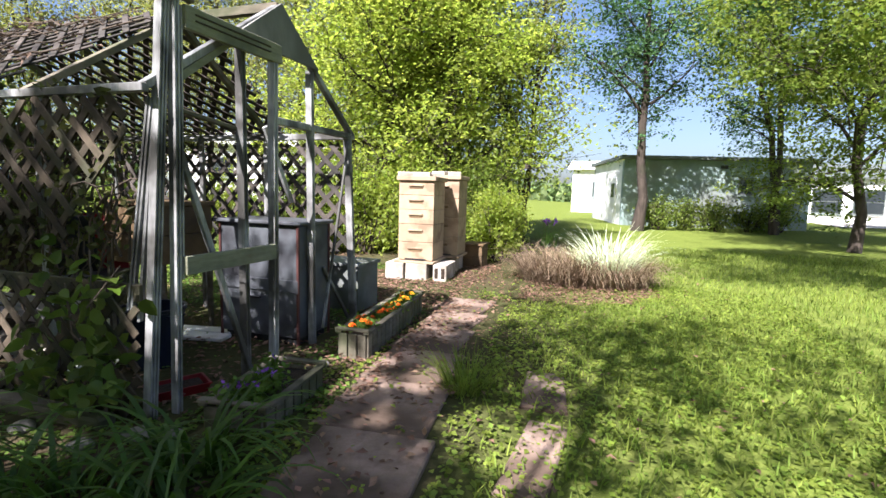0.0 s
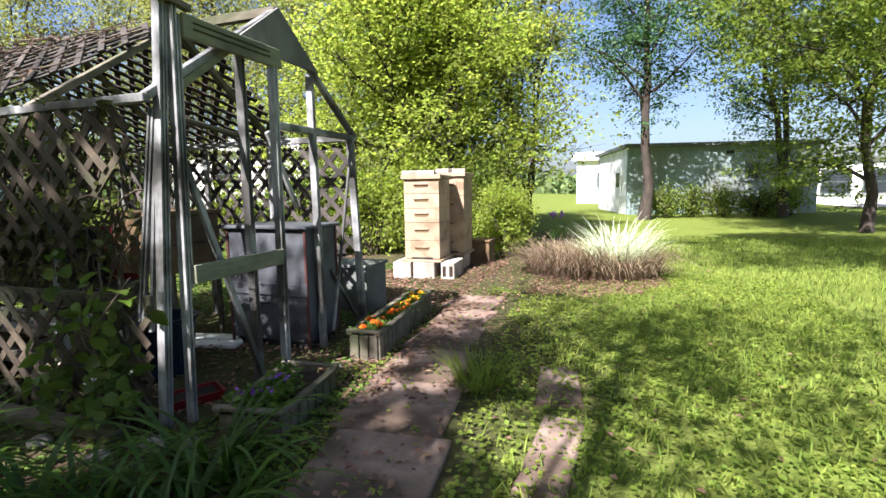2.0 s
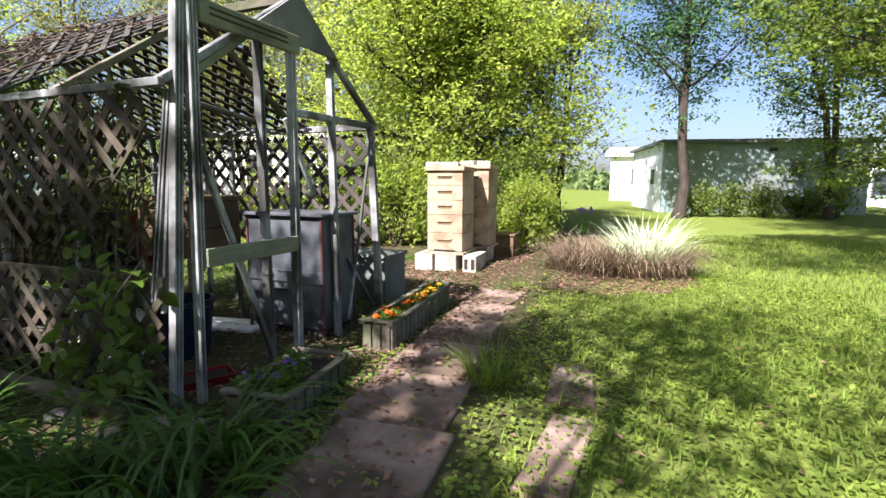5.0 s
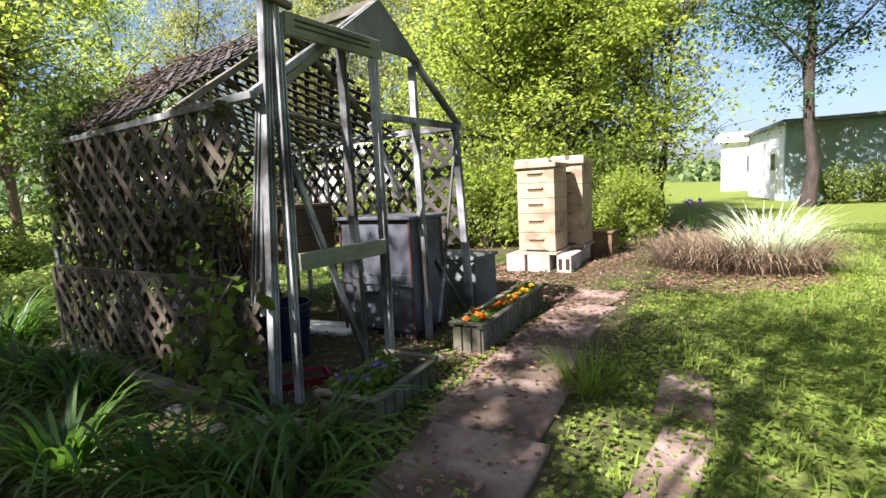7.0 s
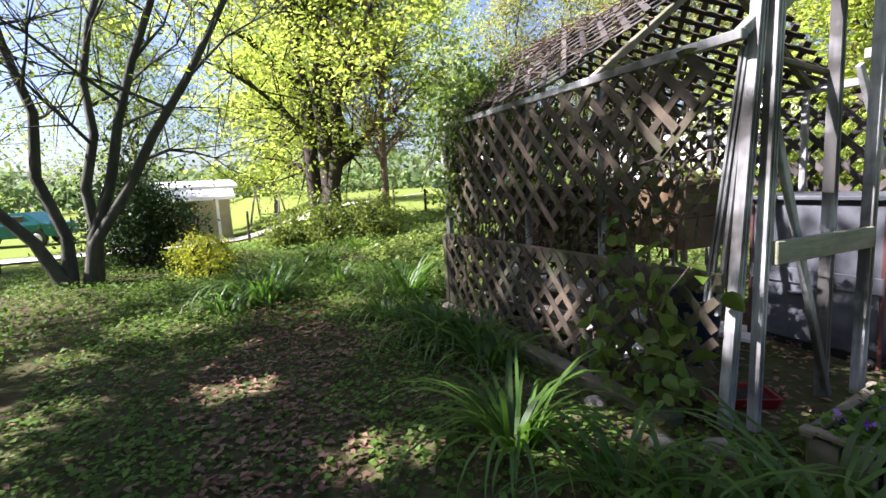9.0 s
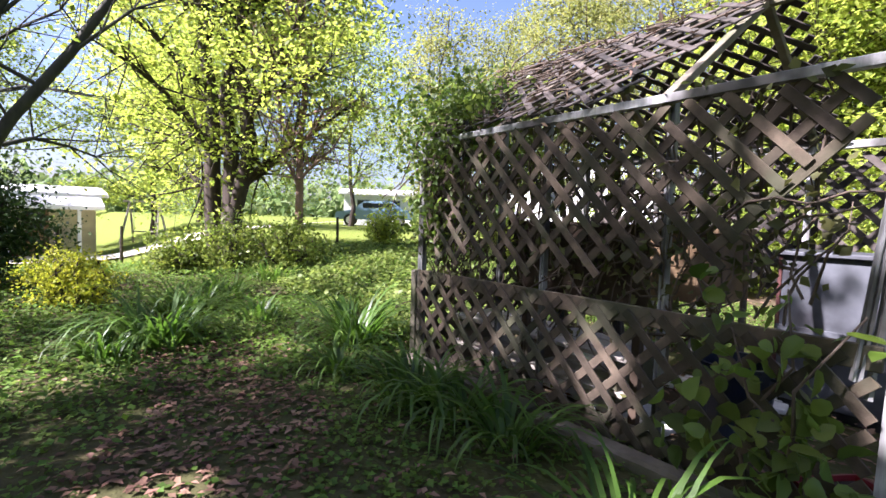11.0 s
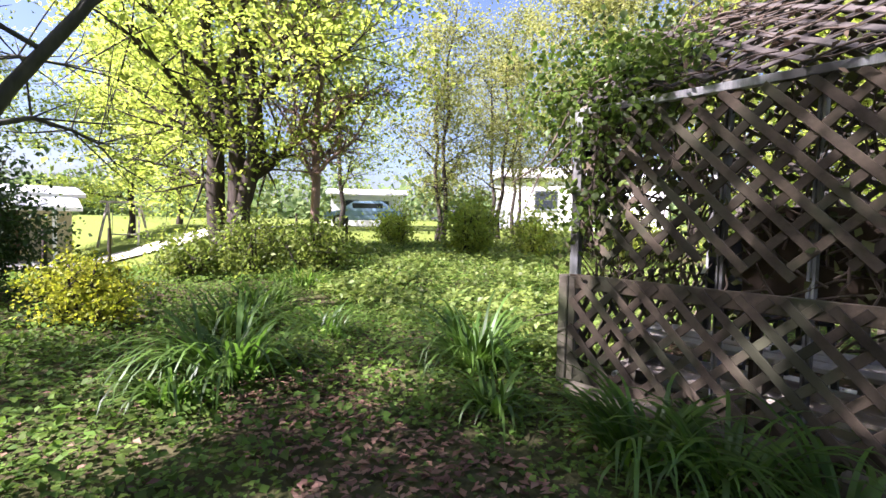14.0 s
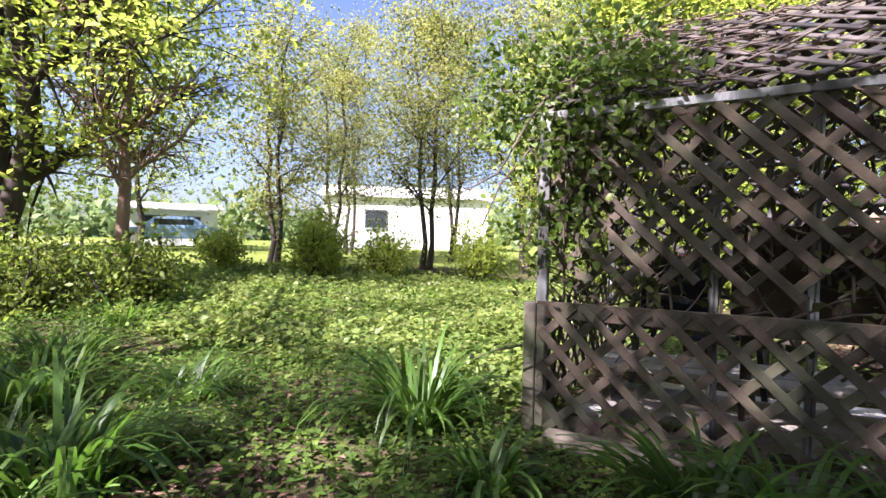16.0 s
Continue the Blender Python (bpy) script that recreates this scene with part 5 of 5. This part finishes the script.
# ornamental grass mound
def grass_mound():
    t = thing("ornamental_grass", (1.75, 4.55, 0), 0, "mound of dry brown grass with a fresh pale green tuft", "grass clump")
    rng = np.random.default_rng(8)
    n = 2600
    a = rng.uniform(0, 6.28, n)
    r = np.sqrt(rng.uniform(0, 1, n))
    roots = np.stack([0.78 * r * np.cos(a) - 0.14, 0.46 * r * np.sin(a), np.full(n, -0.02)], 1)
    blades("dead_blades", roots, a + rng.normal(size=n) * 0.9, 0.60 * rng.uniform(0.45, 1.2, n), 0.008, 2.6, M_drygrass, t, rng, 4)
    n = 420
    a = rng.uniform(0, 6.28, n)
    r = np.sqrt(rng.uniform(0, 1, n)) * 0.25
    roots = np.stack([0.15 + r * np.cos(a), r * np.sin(a), np.full(n, 0.05)], 1)
    blades("fresh_blades", roots, a + rng.normal(size=n) * 0.5, 0.72 * rng.uniform(0.6, 1.2, n), 0.010, 1.6, M_palegrass, t, rng, 5)


grass_mound()


# ---- vines on the lattice house ----
def vine(name, centres, n, size, spread, seed, label, stems):
    rng = np.random.default_rng(seed)
    t = thing(name, (GX, 0, 0), 0, label, "vine")
    c = np.array(centres)[rng.integers(0, len(centres), n)] + rng.normal(size=(n, 3)) * spread
    c -= np.array([GX, 0, 0])
    leaf_mesh("leaves", c, size, M_vine, t, rng, aspect=0.8, broad=True)
    segs = []
    for a, b in stems:
        a, b = np.array(a, float) - np.array([GX, 0, 0]), np.array(b, float) - np.array([GX, 0, 0])
        m1 = a * 0.66 + b * 0.34 + rng.normal(size=3) * 0.06
        m2 = a * 0.33 + b * 0.67 + rng.normal(size=3) * 0.06
        segs.append(([a, m1, m2, b], [0.008, 0.007, 0.005, 0.003]))
    v, f = tubes(segs, 5)
    obj("vine_stem", v, f, M_stem, t, smooth=True)


rv = np.random.default_rng(9)
cs = [(GX + rv.uniform(-0.35, 0.55), rv.uniform(-0.12, 0.5), EAVE + rv.uniform(-0.05, 0.32)) for _ in range(60)] + [(GX + rv.uniform(-0.15, 0.22), rv.uniform(-0.08, 0.1), rv.uniform(0.75, EAVE)) for _ in range(24)] + [(GX + rv.uniform(-0.1, 0.1), rv.uniform(0, 1.0), EAVE + rv.uniform(-0.1, 0.5)) for _ in range(30)]
vine("roof_vine", cs, 5600, 0.034, 0.09, 10, "leafy green vine over the corner of the lattice roof", [((GX - 0.03, -0.05, 0), (GX - 0.05, -0.06, EAVE)), ((GX, 0.1, 0), (GX + 0.1, 0.0, EAVE + 0.1)), ((GX, 0, EAVE + 0.1), (GX - 0.4, -0.1, EAVE - 0.35)), ((GX + 0.1, 0.1, EAVE + 0.2), (GX - 0.25, -0.15, EAVE - 0.5)), ((GX, 0, EAVE), (GX + 0.9, 0.3, EAVE + 0.35)), ((GX, 0.2, EAVE + 0.2), (GX + 0.5, 0.6, RIDGE + 0.1))])
cs = [(rv.uniform(-0.52, -0.05), -0.09 - rv.uniform(0, 0.12), rv.uniform(0.1, 0.72)) for _ in range(60)]
vine("climbing_plant", cs, 165, 0.072, 0.06, 11, "broad-leaved climbing plant against the low lattice", [((-0.3, -0.12, 0), (-0.25, -0.08, 0.75)), ((-0.15, -0.12, 0), (-0.4, -0.09, 0.6)), ((-0.22, -0.14, 0), (-0.05, -0.1, 0.7))])


def wall_creeper():
    rng = np.random.default_rng(19)
    t = thing("wall_creeper", (GX, 0, 0), 0, "tangle of dry creeper stems with dull leaves behind the lattice", "vine")
    segs, cs = [], []
    for _ in range(240):
        x, z = rng.uniform(0.0, 2.15), rng.uniform(0.35, 1.25)
        y = 0.05 + rng.normal() * 0.02
        a = math.pi / 2 + rng.normal() * 0.6
        pts = [np.array([x, y, z])]
        for _k in range(4):
            a += rng.normal() * 0.35
            q = pts[-1] + np.array([math.cos(a) * 0.09, rng.normal() * 0.012, math.sin(a) * 0.09])
            q[2] = min(q[2], EAVE + 0.04)
            pts.append(q)
            cs.append(q)
        segs.append((pts, [0.006, 0.006, 0.005, 0.004, 0.002]))
    v, f = tubes(segs, 4)
    obj("vine_stem", v, f, M_stem, t, smooth=True)
    cs = np.array(cs)
    k = rng.integers(0, len(cs), 1500)
    leaf_mesh("leaves", cs[k] + rng.normal(size=(1500, 3)) * np.array([0.05, 0.03, 0.05]), 0.045, M_creeper, t, rng, aspect=0.7)


wall_creeper()


# ---- path, litter and ground cover ----
def slab(x, y, L, W, rz, z=0.0):
    rng = np.random.default_rng(int(abs(x * 1000 + y * 77)))
    pts = []
    for sx, sy in ((-1, -1), (1, -1), (1, 1), (-1, 1)):
        pts.append((sx * L / 2 * rng.uniform(0.84, 1.02), sy * W / 2 * rng.uniform(0.97, 1.0)))
    bm = bmesh.new()
    lo = [bm.verts.new((a, b, -0.04)) for a, b in pts]
    hi = [bm.verts.new((a, b, 0.018)) for a, b in pts]
    for k in range(4):
        bm.faces.new((lo[k], lo[(k + 1) % 4], hi[(k + 1) % 4], hi[k]))
    bm.faces.new(hi)
    bm.faces.new(lo[::-1])
    bmesh.ops.bevel(bm, geom=[e for e in bm.edges if e.verts[0].co.z > 0 and e.verts[1].co.z > 0], offset=0.008, segments=1, affect="EDGES")
    t = part("paving_slab", bm, M_slab, None)
    t.matrix_world = pose(x, y, z, rng.normal() * 0.7, rng.normal() * 0.7, rz)
    return tagged(t, "worn pinkish concrete paving slab partly overgrown", "paving slab", "path slabs")


for x, y, L, W, rz in ((1.10, -0.62, 0.60, 0.58, 8), (1.00, -0.05, 0.58, 0.57, 5), (0.88, 0.50, 0.56, 0.56, 3), (0.80, 1.05, 0.52, 0.56, 2), (0.74, 1.60, 0.48, 0.56, -2), (0.70, 2.14, 0.46, 0.54, -4), (0.64, 2.68, 0.5, 0.55, 0), (1.62, 0.30, 0.20, 0.6, -3), (1.58, 0.98, 0.24, 0.5, 6)):
    slab(x, y, L, W, rz)


def wig(x, y):
    return np.sin(x * 1.7 + 0.4) * np.cos(y * 1.3) + 0.6 * np.sin(x * 4.1 - y * 3.3) + 0.4 * np.sin(x * 9.1 + y * 7.7)


def scatter(n, x0, x1, y0, y1, seed, want):
    rng = np.random.default_rng(seed)
    p = np.stack([rng.uniform(x0, x1, n), rng.uniform(y0, y1, n)], 1)
    k = want(p[:, 0], p[:, 1], rng)
    p = p[k]
    return np.column_stack([p, gz_np(p[:, 0], p[:, 1])])


def path_mid(y):
    return 1.02 - 0.18 * np.clip(y, -1, 3) + 0.03 * np.clip(y, -1, 3) ** 2


def on_path(x, y):
    return np.abs(x - path_mid(y)) < 0.27


def in_house(x, y):
    return (x > GX) & (x < 0.1) & (y > -0.02) & (y < GY)


def mulch(x, y):
    return (((x - 0.9) / 1.6) ** 2 + ((y - 4.2) / 1.1) ** 2 < 1 + 0.25 * wig(x, y)) | (((x + 0.2) / 0.9) ** 2 + ((y - 3.4) / 1.3) ** 2 < 1)


def bare_strip(x, y):
    """The trodden, leaf-strewn way along the south side."""
    return (np.abs(y + 1.50 + 0.12 * (x + 1) + 0.15 * wig(x * 0.7, y)) < 0.34) & (x > -3.4) & (x < 1.6)


def cover(x, y, rng):
    d = np.ones(len(x)) * 0.9
    d[on_path(x, y) & (y > -1.2) & (y < 3)] = 0.04
    d[in_house(x, y)] = 0.02
    d[mulch(x, y)] = 0.05
    d[bare_strip(x, y)] = 0.30
    d = d * np.clip(0.75 + 0.35 * wig(x * 1.4, y * 1.4), 0.08, 1)
    return rng.random(len(x)) < d


rg = np.random.default_rng(3)
pts = scatter(150000, -5.2, 3.6, -2.7, 4.6, 61, cover)
pts[:, 2] += np.where(on_path(pts[:, 0], pts[:, 1]), 0.02, 0.0) + rg.uniform(0.004, 0.035, len(pts))
# shade put into leaf colour: darker green by the house, brighter clover on the lawn
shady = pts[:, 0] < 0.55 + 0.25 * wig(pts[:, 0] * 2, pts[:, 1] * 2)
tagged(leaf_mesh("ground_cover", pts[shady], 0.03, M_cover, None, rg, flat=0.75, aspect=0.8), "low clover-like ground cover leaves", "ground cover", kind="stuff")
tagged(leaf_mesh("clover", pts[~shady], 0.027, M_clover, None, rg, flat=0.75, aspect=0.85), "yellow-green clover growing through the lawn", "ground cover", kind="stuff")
pts = scatter(110000, -11.0, -2.4, -4.5, 7.5, 62, lambda x, y, r: (r.random(len(x)) < np.clip(0.6 + 0.3 * wig(x, y), 0.1, 1)) & ~((x > -2.6) & (y > -0.1)))
pts[:, 2] += rg.uniform(0.01, 0.10, len(pts))
tagged(leaf_mesh("bed_foliage", pts, 0.042, M_cover, None, rg, flat=0.6, aspect=0.7), "leafy green bed beyond the lattice house", "ground cover", kind="stuff")


pts = scatter(90000, -10.0, -2.55, 0.1, 5.6, 66, lambda x, y, r: r.random(len(x)) < np.clip(0.45 + 0.5 * wig(x * 1.3, y * 1.3), 0.03, 1))
pts[:, 2] += rg.uniform(0.03, 1.0, len(pts)) ** 0.7 * np.clip(0.13 + 0.09 * wig(pts[:, 0] * 2.1, pts[:, 1] * 2.3), 0.03, 0.3)
tagged(leaf_mesh("bed_plants", pts, 0.06, M_bed, None, rg, flat=0.55, aspect=0.75), "knee-high mass of sunlit green bed plants", "plants", kind="stuff")


def lawn_want(x, y, r):
    k = r.random(len(x)) < np.clip(0.8 + 0.25 * wig(x, y), 0.2, 1) * np.clip((x - 0.9 + 0.25 * wig(x * 2, y)) / 1.0, 0, 1)
    return k & ~mulch(x, y) & ~on_path(x, y)


pts = scatter(75000, 0.9, 8.5, -1.8, 9.5, 63, lawn_want)
n = len(pts)
tagged(blades("lawn_grass", pts, rg.uniform(0, 6.28, n), rg.uniform(0.03, 0.085, n), 0.008, 1.2, M_grass, None, rg, 2), "short sunlit lawn grass", "grass", kind="stuff")


def litter_want(x, y, r):
    d = np.full(len(x), 0.07)
    d[bare_strip(x, y)] = 0.9
    d[mulch(x, y)] = 1.0
    d[on_path(x, y)] = 0.2
    d[(np.abs(x - 0.35) < 0.4) & (y > 0.3) & (y < 2.6)] = 0.7
    d[in_house(x, y)] = 0.25
    d[(x > 1.2) & ~mulch(x, y)] = 0.015
    return r.random(len(x)) < d


pts = scatter(80000, -4.5, 3.4, -2.9, 5.6, 64, litter_want)
pts[:, 2] += np.where(on_path(pts[:, 0], pts[:, 1]), 0.02, 0.0) + rg.uniform(0.004, 0.03, len(pts))
tagged(leaf_mesh("leaf_litter", pts, 0.04, M_litter, None, rg, flat=0.9, aspect=0.55), "dry brown fallen leaves and mulch", "leaf litter", kind="stuff")

# ---- fence posts, stakes, far woods ----
for i, (x, y, hh) in enumerate(((-8.95, -2.15, 0.72), (-12.3, -1.15, 0.8), (-13.2, 0.6, 0.5), (-14.3, 3.5, 0.65), (-10.7, 3.16, 0.68), (-9.2, -5.2, 1.0), (-12.0, 7.0, 0.9))):
    t = thing("fence_post", (x, y, gz(x, y)), 10 * i, "thin dark wooden fence post", "post", "fence posts")
    v, f = tubes([([(0, 0, -0.1), (0.01, 0, hh * 0.5), (0.0, 0.01, hh)], [0.035, 0.033, 0.03])], 8)
    obj("post", v, f, M_bark, t)


def swing(at, rz):
    t = thing("swing_frame", (at[0], at[1], gz(*at)), rz, "pale wooden swing frame on the drive", "swing")
    for sx in (-0.6, 0.6):
        for sy in (-0.5, 0.5):
            part("leg", beam_bm((sx, sy, 0), (sx * 0.8, 0, 1.5), 0.06, 0.06), M_block, t)
    part("beam", beam_bm((-0.7, 0, 1.5), (0.7, 0, 1.5), 0.07, 0.07), M_block, t)
    part("seat", box_bm(-0.4, 0.4, -0.12, 0.12, 0.4, 0.44, 0.005), M_block, t)
    for sx in (-0.35, 0.35):
        part("rope", beam_bm((sx, 0, 0.43), (sx, 0, 1.48), 0.015, 0.015, bevel=0), M_block, t)


swing((-20.2, 0.0), 62)


def car(at, rz, paint, label):
    c = thing("parked_car", (at[0], at[1], gz(*at)), rz, label, "car")
    bm = bmesh.new()
    prof = [(-2.1, 0.35), (-2.15, 0.75), (-1.2, 0.9), (-0.6, 1.38), (0.9, 1.42), (1.6, 0.95), (2.1, 0.9), (2.15, 0.4)]
    a = [bm.verts.new((x, -0.8 + (0.12 if z > 1.2 else 0), z)) for x, z in prof]
    b = [bm.verts.new((x, 0.8 - (0.12 if z > 1.2 else 0), z)) for x, z in prof]
    n = len(prof)
    for k in range(n):
        bm.faces.new((a[k], a[(k + 1) % n], b[(k + 1) % n], b[k]))
    bm.faces.new(a[::-1]), bm.faces.new(b)
    bmesh.ops.recalc_face_normals(bm, faces=bm.faces)
    bmesh.ops.bevel(bm, geom=list(bm.edges), offset=0.05, segments=2, affect="EDGES")
    part("body", bm, paint, c)
    for sy in (-1, 1):
        part("side_window", box_bm(-0.65, 0.95, sy * 0.76 - 0.02, sy * 0.76 + 0.02, 0.98, 1.28, 0.02), M_glass, c)
        for x in (-1.35, 1.35):
            bm = bmesh.new()
            bmesh.ops.create_cone(bm, segments=20, radius1=0.33, radius2=0.33, depth=0.2, cap_ends=True, matrix=Matrix.Translation((x, sy * 0.74, 0.33)) @ Matrix.Rotation(radians(90), 4, "X"))
            w = part("wheel", bm, M_tyre, c)
            bm = bmesh.new()
            bmesh.ops.create_cone(bm, segments=16, radius1=0.2, radius2=0.18, depth=0.03, cap_ends=True, matrix=Matrix.Translation((x, sy * 0.85, 0.33)) @ Matrix.Rotation(radians(90), 4, "X"))
            part("rim", bm, M_roofpale, w)
    return c


car((-24.6, -9.8), 75, M_carteal, "teal parked car beyond the fence")
car((-24.0, 11.5), 60, M_carblue, "pale blue parked car before the trailer")


def far_woods():
    rng = np.random.default_rng(77)
    c = []
    for k in range(150):
        a = 6.2832 * k / 150 + rng.normal() * 0.02
        R = rng.uniform(75, 120)
        hh = rng.uniform(3.5, 9) * (0.5 if -0.5 < math.sin(a - 1.45) and abs(a - 1.5) < 0.35 else 1)
        cx, cy = R * math.cos(a), R * math.sin(a)
        m = 260
        p = rng.normal(size=(m, 3)) * np.array([3.2, 3.2, hh * 0.3]) + np.array([cx, cy, hh * 0.5])
        p[:, 2] = np.abs(p[:, 2]) + 0.3
        c.append(p)
    tagged(leaf_mesh("far_woods", np.concatenate(c), 1.6, M_farwood, None, rng), "hazy line of distant trees round the fields", "woods", kind="stuff")


far_woods()
# iris by the far lawn
for i, (x, y) in enumerate(((0.72, 8.4), (0.86, 8.6), (0.62, 8.7))):
    t = thing("iris", (x, y, 0), 40 * i, "purple iris in bloom at the lawn edge", "flower", "irises")
    rng = np.random.default_rng(300 + i)
    blades("leaves", np.zeros((9, 3)) + rng.normal(size=(9, 3)) * 0.03 * np.array([1, 1, 0]), rng.uniform(0, 6.28, 9), rng.uniform(0.3, 0.5, 9), 0.02, 0.6, M_lily, t, rng, 4)
    v, f = tubes([([(0, 0, 0), (0.01, 0.0, 0.28), (0, 0.01, 0.52)], [0.006, 0.005, 0.004])], 5)
    obj("stem", v, f, M_lily, t)
    leaf_mesh("bloom", rng.normal(size=(18, 3)) * 0.026 + np.array([0, 0, 0.53]), 0.055, M_purple, t, rng, aspect=0.8)
